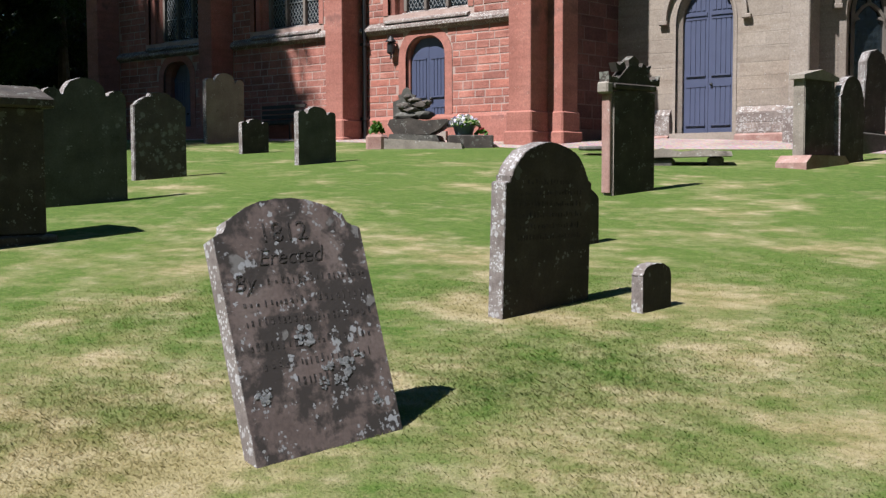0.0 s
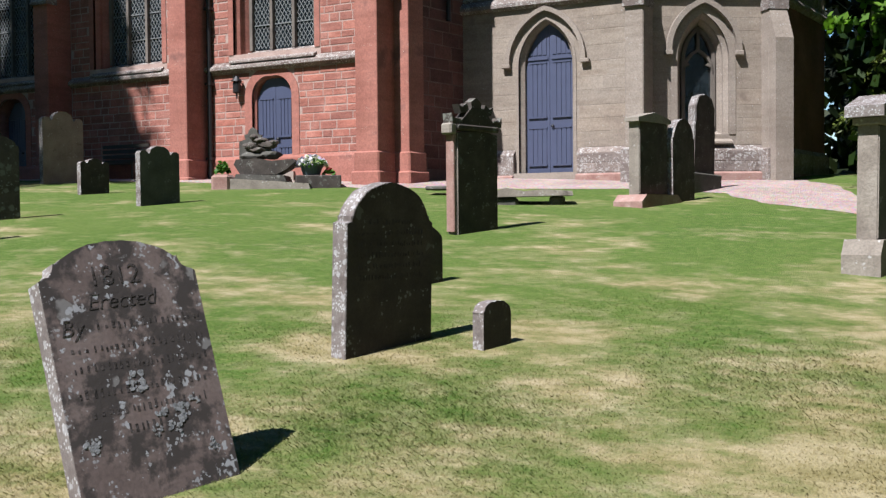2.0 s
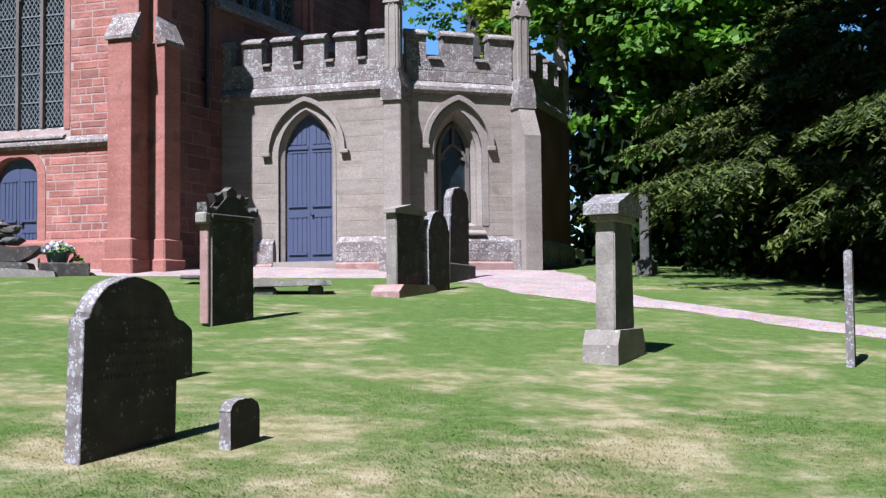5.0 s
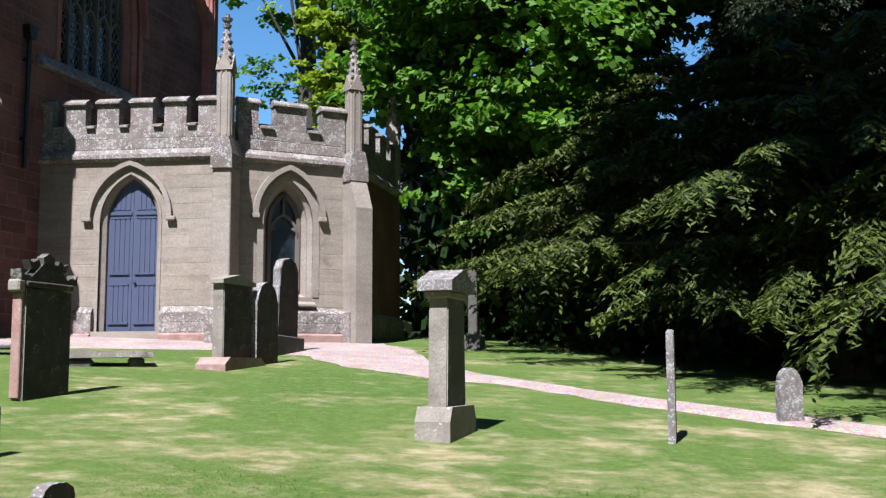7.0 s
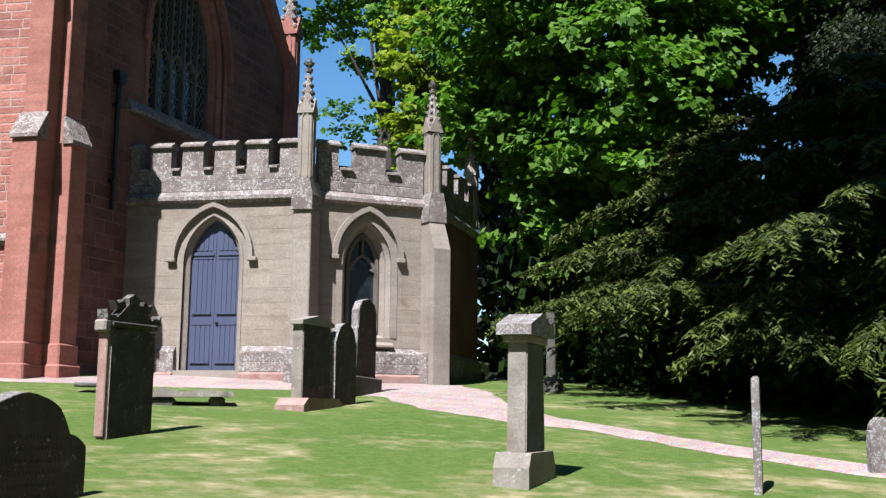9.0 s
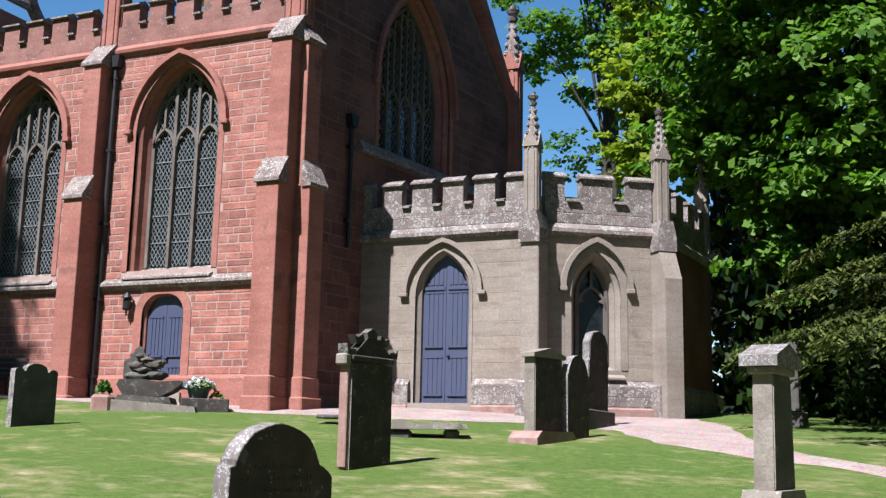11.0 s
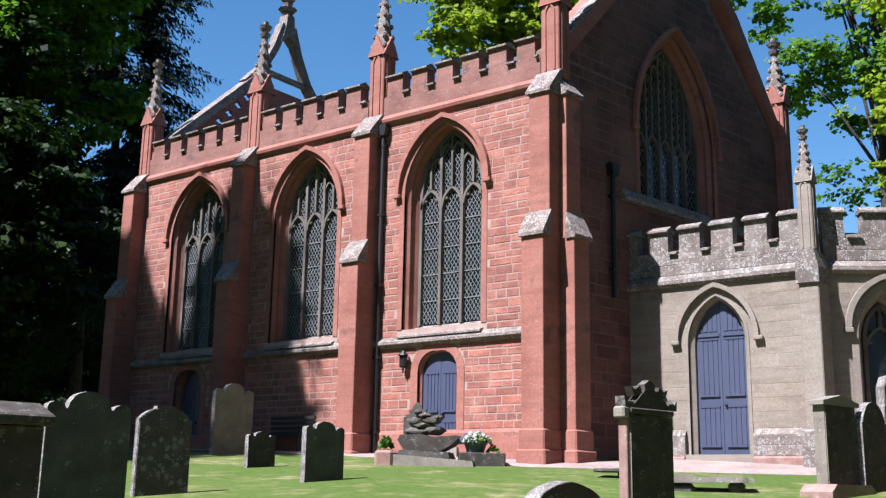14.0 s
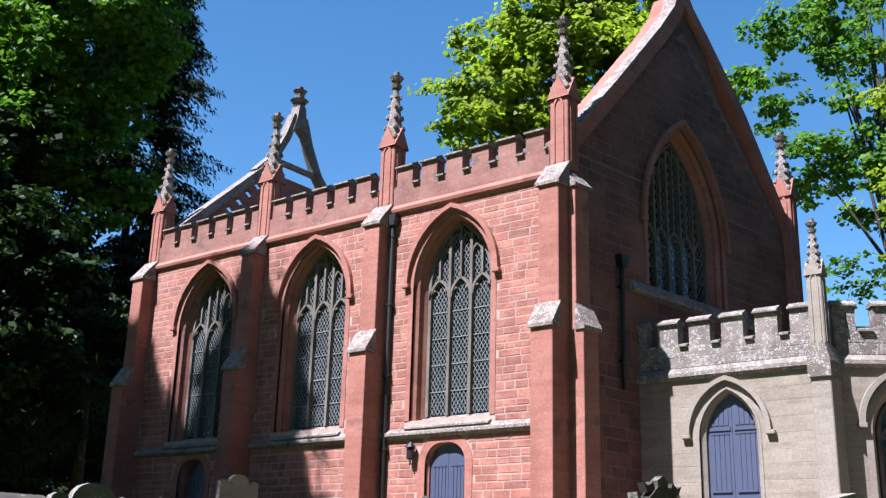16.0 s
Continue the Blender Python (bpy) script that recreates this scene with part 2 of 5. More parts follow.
def lawn_colour(n, l):
    """Green turf with bleached straw patches, most of them on the driest rise of the lawn, and a finer mottle."""
    pos = n.new("ShaderNodeNewGeometry").outputs["Position"]
    dry = noise_tex(n, l, 0.62, 5, None, 0.62, (1.0, 1.2, 1.0, radians(-28)))
    streak = noise_tex(n, l, 2.6, 5, None, 0.7, (1.0, 1.25, 1.0, radians(-28)))
    tuft = noise_tex(n, l, 7, 5, None, 0.7)
    soft = noise_tex(n, l, 0.33, 3)
    green = ramp(n, l, tuft, [(0.28, (0.082, 0.18, 0.026)), (0.52, (0.155, 0.28, 0.048)), (0.75, (0.275, 0.38, 0.095))])
    green = mix(n, l, ramp(n, l, soft, [(0.38, (0, 0, 0)), (0.64, (0.4, 0.4, 0.4))]), green, (0.25, 0.34, 0.08))
    fleck = noise_tex(n, l, 24, 4, None, 0.7)
    green = mix(n, l, ramp(n, l, fleck, [(0.50, (0, 0, 0)), (0.70, (0.75, 0.75, 0.75))]), green, (0.40, 0.42, 0.15))
    straw = ramp(n, l, streak, [(0.3, (0.42, 0.34, 0.14)), (0.5, (0.68, 0.55, 0.30)), (0.7, (0.92, 0.75, 0.49))])
    far = n.new("ShaderNodeVectorMath")
    far.operation = "DISTANCE"
    far.inputs[1].default_value = (-0.6, 3.2, 0.3)
    l.new(pos, far.inputs[0])
    rise = n.new("ShaderNodeMapRange")
    rise.inputs["From Min"].default_value, rise.inputs["From Max"].default_value = 1.5, 11.0
    rise.inputs["To Min"].default_value, rise.inputs["To Max"].default_value = 0.065, -0.085
    l.new(far.outputs["Value"], rise.inputs["Value"])
    add = n.new("ShaderNodeMath")
    add.operation = "MULTIPLY_ADD"
    add.inputs[1].default_value = 0.5
    l.new(streak, add.inputs[0]), l.new(dry, add.inputs[2])
    add2 = n.new("ShaderNodeMath")
    l.new(add.outputs[0], add2.inputs[0]), l.new(rise.outputs[0], add2.inputs[1])
    f = ramp(n, l, add2.outputs[0], [(0.67, (0.03, 0.03, 0.03)), (0.79, (0.40, 0.40, 0.40)), (0.90, (0.92, 0.92, 0.92))])
    return mix(n, l, 1.0, mix(n, l, f, green, straw), (0.325, 0.335, 0.32), "MULTIPLY")


LAWN, n_, l_, b_ = material("dry_mown_lawn", 0.95)
l_.new(mix(n_, l_, 0.4, lawn_colour(n_, l_), ramp(n_, l_, noise_tex(n_, l_, 60, 3, None, 0.6), [(0.3, (0.6, 0.6, 0.6)), (0.7, (1.25, 1.25, 1.25))]), "MULTIPLY"), b_.inputs["Base Color"])
b_.inputs["Specular IOR Level"].default_value = 0.1
bump(n_, l_, b_, noise_tex(n_, l_, 80, 4), 0.7, 0.025)

BLADE, n_, l_, b_ = material("grass_blade", 0.8)
tint = ramp(n_, l_, random_of(n_, l_, True), [(0.0, (1.0, 1.02, 0.95)), (1.0, (1.6, 1.55, 1.5))])
blade_col = mix(n_, l_, 1.0, lawn_colour(n_, l_), tint, "MULTIPLY")
l_.new(blade_col, b_.inputs["Base Color"])
b_.inputs["Specular IOR Level"].default_value = 0.12
through_blade = n_.new("ShaderNodeBsdfTranslucent")
l_.new(blade_col, through_blade.inputs["Color"])
blend = n_.new("ShaderNodeMixShader")
blend.inputs[0].default_value = 0.55
l_.new(b_.outputs[0], blend.inputs[1]), l_.new(through_blade.outputs[0], blend.inputs[2])
l_.new(blend.outputs[0], n_["Material Output"].inputs["Surface"])

GRAVEL, n_, l_, b_ = material("pink_gravel", 0.95)
vor = n_.new("ShaderNodeTexVoronoi")
vor.inputs["Scale"].default_value = 28
l_.new(n_.new("ShaderNodeNewGeometry").outputs["Position"], vor.inputs["Vector"])
l_.new(mix(n_, l_, 0.5, ramp(n_, l_, noise_tex(n_, l_, 1.2, 4), [(0.3, (0.21, 0.15, 0.132)), (0.7, (0.285, 0.225, 0.205))]), vor.outputs["Color"], "SOFT_LIGHT"), b_.inputs["Base Color"])
bump(n_, l_, b_, vor.outputs["Distance"], 0.8, 0.03)


def leaf_mat(name, low, high, glow=0.45):
    m, n, l, b = material(name, 0.5)
    col = mix(n, l, random_of(n, l, True), low, high)
    col = mix(n, l, 0.6, col, ramp(n, l, noise_tex(n, l, 0.35, 3), [(0.3, (0.6, 0.65, 0.6)), (0.7, (1.25, 1.2, 1.1))]), "MULTIPLY")
    l.new(col, b.inputs["Base Color"])
    b.inputs["Specular IOR Level"].default_value = 0.12
    t = n.new("ShaderNodeBsdfTranslucent")
    l.new(mix(n, l, 1.0, col, (1.3, 1.5, 0.6), "MULTIPLY"), t.inputs["Color"])
    s = n.new("ShaderNodeMixShader")
    s.inputs[0].default_value = glow
    l.new(b.outputs[0], s.inputs[1]), l.new(t.outputs[0], s.inputs[2])
    l.new(s.outputs[0], n["Material Output"].inputs["Surface"])
    return m


SYCAMORE = leaf_mat("sycamore_leaves", (0.036, 0.094, 0.013), (0.125, 0.225, 0.034), 0.42)
# Dark version of the sycamore leaves, with tree shade put into the colour.
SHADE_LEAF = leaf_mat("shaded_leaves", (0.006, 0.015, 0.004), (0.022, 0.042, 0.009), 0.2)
LIME = leaf_mat("young_beech_leaves", (0.125, 0.175, 0.014), (0.22, 0.265, 0.035), 0.5)
YEW = leaf_mat("yew_needles", (0.007, 0.013, 0.003), (0.07, 0.09, 0.018), 0.10)
# Near black: the shadow over the back trees is put into this colour.
WOODS = leaf_mat("distant_shade_leaves", (0.003, 0.006, 0.002), (0.014, 0.021, 0.005), 0.06)
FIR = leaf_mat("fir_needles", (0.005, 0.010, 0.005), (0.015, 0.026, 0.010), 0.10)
PETAL = leaf_mat("pansy_petals", (0.25, 0.22, 0.5), (0.62, 0.6, 0.62), 0.3)
PETAL_RED = leaf_mat("red_petals", (0.10, 0.008, 0.015), (0.18, 0.03, 0.02), 0.3)
SHRUB = leaf_mat("plant_leaves", (0.025, 0.075, 0.013), (0.07, 0.15, 0.03), 0.3)


# ---- building helpers ----
def part(name, bm, mat, parent=None, label=""):
    """One mesh object from bm, under its thing or part."""
    me = bpy.data.meshes.new(name)
    bm.normal_update()
    bm.to_mesh(me)
    bm.free()
    me.materials.append(mat)
    ob = new(name, me)
    ob.parent = parent
    return tagged(ob, label) if label else ob


def raw(name, verts, faces, mat, parent=None, label=""):
    me = bpy.data.meshes.new(name)
    me.from_pydata(verts, [], faces)
    me.materials.append(mat)
    ob = new(name, me)
    ob.parent = parent
    return tagged(ob, label) if label else ob


def thing(name, label, category, m=None, group="", kind=""):
    ob = new(name)
    ob.empty_display_size = 0.2
    if m is not None:
        ob.matrix_basis = m
    return tagged(ob, label, category, group, kind)


def box(bm, x0, y0, z0, x1, y1, z1, bevel=0.0):
    m = Matrix.LocRotScale(((x0 + x1) / 2, (y0 + y1) / 2, (z0 + z1) / 2), None, (abs(x1 - x0), abs(y1 - y0), abs(z1 - z0)))
    vs = bmesh.ops.create_cube(bm, size=1.0, matrix=m)["verts"]
    if bevel:
        es = list({e for v in vs for e in v.link_edges})
        bmesh.ops.bevel(bm, geom=es, offset=bevel, segments=1, affect="EDGES", clamp_overlap=True)


def a_box(*a, bevel=0.0):
    bm = bmesh.new()
    box(bm, *a, bevel=bevel)
    return bm


def prism(bm, pts, y0, y1):
    """A polygon in x and z, drawn out from y0 to y1."""
    a = [bm.verts.new((x, y0, z)) for x, z in pts]
    b = [bm.verts.new((x, y1, z)) for x, z in pts]
    fs = [bm.faces.new(a), bm.faces.new(b[::-1])]
    for i in range(len(pts)):
        j = (i + 1) % len(pts)
        fs.append(bm.faces.new((a[j], a[i], b[i], b[j])))
    bmesh.ops.recalc_face_normals(bm, faces=fs)


def a_prism(pts, y0, y1):
    bm = bmesh.new()
    prism(bm, pts, y0, y1)
    return bm


def slab(outer, holes, y0, y1):
    """A wall in x and z with openings right through it."""
    bm = bmesh.new()
    es = []
    for loop in (outer, *holes):
        vs = [bm.verts.new((x, y0, z)) for x, z in loop]
        es += [bm.edges.new((vs[i], vs[(i + 1) % len(vs)])) for i in range(len(vs))]
    bmesh.ops.triangle_fill(bm, use_beauty=True, use_dissolve=False, edges=es, normal=(0, -1, 0))
    ext = bmesh.ops.extrude_face_region(bm, geom=bm.faces[:])["geom"]
    bmesh.ops.translate(bm, vec=(0, y1 - y0, 0), verts=[g for g in ext if isinstance(g, bmesh.types.BMVert)])
    bmesh.ops.recalc_face_normals(bm, faces=bm.faces[:])
    return bm


def arch(c, w, zs, h, z0, n=9):
    """A pointed arch: centre, half width, springing, rise, foot."""
    r = (w * w + h * h) / (2 * w)
    end = math.atan2(h, r - w)
    left = [(c - w + r - r * math.cos(end * i / n), zs + r * math.sin(end * i / n)) for i in range(n + 1)]
    right = [(2 * c - x, z) for x, z in left[-2::-1]]
    return [(c - w, z0), *left, *right, (c + w, z0)]


def half_width(w, zs, h, z):
    if z <= zs:
        return w
    r = (w * w + h * h) / (2 * w)
    return max(0.0, math.sqrt(max(0.0, r * r - (z - zs) ** 2)) - (r - w)) if z < zs + h else 0.0


def loft(bm, loops):
    """Strips between open paths of equal length, each of (x, y, z) points."""
    rows = [[bm.verts.new(p) for p in loop] for loop in loops]
    for a, b in zip(rows, rows[1:]):
        for i in range(len(a) - 1):
            bm.faces.new((a[i], a[i + 1], b[i + 1], b[i]))


def bar(bm, pts, w, y0, y1):
    """A bar of width w along a path in x and z, from depth y0 to y1."""
    n = len(pts)
    sides = []
    for i in range(n):
        a, b = Vector(pts[max(i - 1, 0)]), Vector(pts[min(i + 1, n - 1)])
        t = (b - a).normalized()
        k = Vector((-t.y, t.x)) * w / 2
        p = Vector(pts[i])
        sides.append((p + k, p - k))
    ring = [[bm.verts.new((q.x, y, q.y)) for q, y in ((a, y0), (b, y0), (b, y1), (a, y1))] for a, b in sides]
    fs = [bm.faces.new(ring[0]), bm.faces.new(ring[-1][::-1])]
    for r, s in zip(ring, ring[1:]):
        for i in range(4):
            j = (i + 1) % 4
            fs.append(bm.faces.new((r[i], s[i], s[j], r[j])))
    bmesh.ops.recalc_face_normals(bm, faces=fs)


def a_bar(pts, w, y0, y1):
    bm = bmesh.new()
    bar(bm, pts, w, y0, y1)
    return bm


def put(ob, m):
    ob.matrix_basis = m
    return ob


def ground_z(x, y):
    s = max(-0.052 * x + 0.0875 * y, -6.0)
    k = 0.15
    lump = 0.02 * noise.noise((x * 0.5, y * 0.5, 0)) if x * x + y * y > 4 else 0
    return -k * math.log(math.exp(-min(s, 20) / k) + math.exp(-2.6 / k)) + lump


# ---- frames of the walls: x along the wall, y into it ----
SOUTH = pose(0, 18.92, 0)
EAST = pose(-11.8, 18.92, 0, 0, 0, 81.3)
PORCH = pose(0, 21.65, 0)
FACE = pose(-7.22, 21.7, 0, 0, 0, 34.2)
FACE_LEN = 2.86
far_corner = FACE @ Vector((FACE_LEN, 0, 0))
BACK = pose(far_corner.x, far_corner.y, 0, 0, 0, 85)

# ---- ground ----
def sheet(xs, ys, name, mat, lift=0.0):
    vs = [(x, y, ground_z(x, y) + lift) for y in ys for x in xs]
    nx = len(xs)
    fs = [(j * nx + i, j * nx + i + 1, (j + 1) * nx + i + 1, (j + 1) * nx + i) for j in range(len(ys) - 1) for i in range(nx - 1)]
    return raw(name, vs, fs, mat)


xs = [-1500, -600, -200, -90, *np.arange(-50, -24, 2.0), *np.arange(-24, 10, 0.4), *np.arange(10, 40, 2.0), 90, 200, 600, 1500]
ys = [-1500, -600, -200, -60, *np.arange(-20, 0, 2.0), *np.arange(0, 26, 0.4), *np.arange(26, 60, 2.0), 90, 200, 600, 1500]
ground = tagged(sheet([float(v) for v in xs], [float(v) for v in ys], "ground", LAWN), "sloping mown churchyard lawn with dry straw patches", "lawn", kind="structure")
for p in ground.data.polygons:
    p.use_smooth = True


def strip(name, near, far, mat, label):
    """A path between two borders on the ground, each of (x, y)."""
    vs, fs, steps, across = [], [], 24, 5

    def along(line, f):
        f *= len(line) - 1
        i = min(int(f), len(line) - 2)
        return Vector(line[i]).lerp(Vector(line[i + 1]), f - i)

    total = steps * (len(near) - 1)
    for i in range(total + 1):
        a, b = along(near, i / total), along(far, i / total)
        wob = 0.10 * noise.noise((a.x * 1.7, a.y * 1.7, 3))
        for j in range(across + 1):
            p = a.lerp(b, j / across) + Vector((wob, wob)) * (1 if j in (0, across) else 0)
            vs.append((p.x, p.y, ground_z(p.x, p.y) + (0.03 if 0 < j < across else 0.004)))
    for i in range(total):
        for j in range(across):
            k = i * (across + 1) + j
            fs.append((k, k + 1, k + across + 2, k + across + 1))
    ob = raw(name, vs, fs, mat)
    return tagged(ob, label, "path", kind="structure")


strip("gravel_path", [(-30, 18.0), (-19, 17.6), (-14.5, 17.75), (-11.7, 17.7), (-8.6, 18.75), (-6.7, 19.6), (-4.9, 19.2), (-3.6, 17.4), (-2.1, 16.3), (-1.2, 15.9), (1.0, 14.0), (2.4, 13.1), (5.5, 11.0), (12, 7)],
      [(-30, 19.2), (-19, 19.2), (-14.5, 19.2), (-11.0, 19.2), (-10.5, 22), (-7, 22.2), (-4.3, 23.6), (-3.4, 22.2), (-2.6, 19.5), (-1.5, 17.4), (1.15, 15.0), (2.6, 14.1), (6.0, 12.0), (12.6, 8)], GRAVEL, "pale pink gravel path beside the church")

# ---- the nave ----
WIN = [-14.66, -19.05, -23.22]          # window centres along the south wall
BUTT = [(-26.15, -25.65), (-21.45, -20.95), (-17.06, -16.54), (-12.03, -11.5)]
W_OUT, W_IN, SPRING, RISE, SILL = 1.12, 0.92, 8.42, 1.60, 5.24
IN_RISE = 1.5
DOOR_C, DOOR_W, DOOR_SP, DOOR_R, DOOR_Z = -14.72, 0.55, 4.26, 0.44, 2.58
DOOR_B = -23.2

holes = [arch(c, W_OUT, SPRING, RISE, SILL) for c in WIN]
holes += [arch(DOOR_C, DOOR_W, DOOR_SP, DOOR_R, DOOR_Z), arch(DOOR_B, DOOR_W, DOOR_SP, DOOR_R, DOOR_Z)]
wall_south = put(part("wall_south", slab([(-26.1, 1.6), (-11.85, 1.6), (-11.85, 10.46), (-26.1, 10.46)], holes, 0.0, 0.9), MORTAR), SOUTH)
tagged(wall_south, "red sandstone church wall with pale raised pointing", "wall", kind="structure")

gable = [(0.0, 1.6), (9.9, 1.6), (9.9, 11.2), (5.12, 15.9), (0.0, 11.2)]
G_WIN = arch(4.87, 1.60, 10.2, 2.8, 8.55)
wall_east = put(part("wall_east", slab(gable, [G_WIN], 0.0, 0.9), OLD_SHADED_POINTING), EAST)
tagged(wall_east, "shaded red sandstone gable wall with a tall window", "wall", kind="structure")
wall_west = put(part("wall_west", a_prism([(19.0, 1.6), (28.7, 1.6), (28.7, 11.3), (24.0, 11.9), (19.0, 11.3)], 0, 0.8), RED_REST), pose(-25.3, 0, 0, 0, 0, 90))
tagged(wall_west, "red sandstone west gable wall", "wall", kind="structure")
wall_north = part("wall_north", a_box(-26.0, 28.2, 1.6, -10.4, 28.9, 11.3), RED_REST)
tagged(wall_north, "red sandstone wall behind the nave", "wall", kind="structure")
inner = part("floor", a_box(-25.5, 19.85, 2.3, -12.0, 28.1, 2.45), INSIDE)
tagged(inner, "dark stone floor inside the church", "floor", kind="structure")
bm = bmesh.new()
prism(bm, [(19.2, 10.6), (23.9, 13.7), (28.6, 10.6), (28.6, 10.4), (23.9, 13.5), (19.2, 10.4)], 0, 13.6)
roof = put(part("roof", bm, SLATE), pose(-11.9, 0, 0, 0, 0, 90))
tagged(roof, "grey slate church roof behind the parapet", "roof", kind="structure")


def trim_run(name, frame_m, x0, x1, profile, mat, parent, label=""):
    """A moulding of constant profile (y, z) between x0 and x1 of a wall."""
    bm = bmesh.new()
    a = [bm.verts.new((x0, y, z)) for y, z in profile]
    b = [bm.verts.new((x1, y, z)) for y, z in profile]
    bm.faces.new(a), bm.faces.new(b[::-1])
    for i in range(len(a)):
        j = (i + 1) % len(a)
        bm.faces.new((a[j], a[i], b[i], b[j]))
    bmesh.ops.recalc_face_normals(bm, faces=bm.faces[:])
    return part(name, bm, mat, parent, label)


def bay_runs():
    return [(BUTT[i][1], BUTT[i + 1][0]) for i in range(3)]


for x0, x1 in bay_runs():
    trim_run("string_course", SOUTH, x0, x1, [(-0.10, 10.35), (-0.12, 10.42), (-0.02, 10.54), (0.05, 10.54), (0.05, 10.30)], RED_DRESSED, wall_south)
    trim_run("sill_course", SOUTH, x0, x1, [(-0.13, 4.91), (-0.13, 4.97), (-0.004, 5.08), (-0.004, 4.84), (-0.06, 4.86)], WEATHERED, wall_south, "lichened sloping sill course")
    trim_run("plinth", SOUTH, x0, x1, [(-0.05, 1.7), (-0.05, 2.88), (-0.004, 2.96), (-0.004, 1.7)], RED_DRESSED, wall_south)


def parapet(frame_m, x0, x1, z0, zc, zt, first, pitch, merlon, thick, mat, cap, name, label):
    """Battlements: a low wall, merlons with sloping copings, and crenel sills."""
    th = thing(name, label, "parapet", frame_m, kind="structure")
    part("parapet_wall", a_box(x0, 0.02, z0, x1, thick, zc), mat, th)
    x = first
    while x < x1 - 0.05:
        a, b = max(x, x0), min(x + merlon, x1)
        if b - a > 0.1:
            part("merlon", a_box(a, 0.022, zc, b, thick - 0.002, zt - 0.1), mat, th)
            part("merlon_cap", a_prism_x([(-0.05, zt - 0.1), (-0.05, zt - 0.06), (thick / 2, zt + 0.05), (thick + 0.05, zt - 0.06), (thick + 0.05, zt - 0.1)], a - 0.03, b + 0.03), cap, th)
        c, d = x + merlon, min(x + pitch, x1)
        if d - c > 0.05 and c > x0:
            part("crenel_sill", a_prism_x([(-0.06, zc - 0.003), (-0.06, zc + 0.04), (thick / 2, zc + 0.1), (thick + 0.03, zc + 0.04), (thick + 0.03, zc - 0.003)], c + 0.032, d - 0.032), cap, th)
        x += pitch
    return th


def a_prism_x(pts, x0, x1):
    bm = bmesh.new()
    prism(bm, pts, 0, x1 - x0)
    bm.transform(Matrix.Translation((x1, 0, 0)) @ Matrix.Rotation(math.pi / 2, 4, "Z"))
    return bm


for (x0, x1), first in zip(bay_runs(), (-25.5, -20.85, -16.45)):
    parapet(SOUTH, x0, x1, 10.52, 11.04, 11.62, first, 0.76, 0.48, 0.32, RED_PARAPET, WEATHERED, "parapet", "red sandstone battlements with lichened sloping copings")


def blocks(frame_m, x0, x1, z0, z1, course, widths, openings, proud, gap, parent, mat, rest_mat, single, seed, name="stone_block", rest="rubble_stones", back=0.0):
    """Coursed blocks over a wall face; those for which single(x, z) holds are objects of their own."""
    rng = random.Random(seed)
    meshes = {}
    jv, jf = [], []
    z = z0
    while z < z1 - 0.06:
        h = min(rng.choice(course), z1 - z)
        x = x0 - rng.random() * 0.3
        while x < x1:
            w = rng.choice(widths)
            spans = [(max(x, x0), min(x + w, x1))]
            for c, ow, zs, r, zb in openings:
                if z + h > zb:
                    hw = half_width(ow, zs, r, max(z, zb))
                    if hw > 0:
                        cut = []
                        for a, b in spans:
                            if b <= c - hw or a >= c + hw:
                                cut.append((a, b))
                            else:
                                if a < c - hw:
                                    cut.append((a, c - hw))
                                if b > c + hw:
                                    cut.append((c + hw, b))
                        spans = cut
            for a, b in spans:
                if b - a < 0.09:
                    continue
                g = gap * (0.6 + 0.8 * rng.random()) / 2
                u0, u1, v0, v1 = a + g, b - g, z + g, z + h - g
                out = proud * (0.5 + rng.random())
                e = 0.012
                vs = [(0, 0.004, 0), (1, 0.004, 0), (1, 0.004, 1), (0, 0.004, 1)]
                if single((a + b) / 2, z):
                    key = (round((u1 - u0) / 0.12), round(h / 0.05))
                    if key not in meshes:
                        kw, kh = u1 - u0, v1 - v0
                        me = bpy.data.meshes.new(name)
                        q = e / kw, e / kh
                        top = [(q[0] * (1 + rng.random()), -1, q[1] * (1 + rng.random())), (1 - q[0] * (1 + rng.random()), -1, q[1]), (1 - q[0], -1, 1 - q[1] * (1 + rng.random())), (q[0], -1, 1 - q[1])]
                        base = [(0, 0, 0), (1, 0, 0), (1, 0, 1), (0, 0, 1)]
                        me.from_pydata(base + top, [], [(4, 5, 6, 7), (0, 1, 5, 4), (1, 2, 6, 5), (2, 3, 7, 6), (3, 0, 4, 7)])
                        me.materials.append(mat)
                        meshes[key] = me
                    ob = new(name, meshes[key])
                    ob.parent = parent
                    ob.matrix_basis = Matrix.LocRotScale((u0, back - 0.002, v0), None, (u1 - u0, out, v1 - v0))
                else:
                    k = len(jv)
                    jv += [(u0, -0.002, v0), (u1, -0.002, v0), (u1, -0.002, v1), (u0, -0.002, v1), (u0 + e, -out, v0 + e), (u1 - e, -out, v0 + e * 1.5), (u1 - e, -out, v1 - e), (u0 + e, -out, v1 - e)]
                    jf += [tuple(k + i for i in f) for f in ((4, 5, 6, 7), (0, 1, 5, 4), (1, 2, 6, 5), (2, 3, 7, 6), (3, 0, 4, 7))]
            x += w
        z += h
    if jv:
        tagged(raw(rest, jv, jf, rest_mat, parent), kind="stuff")


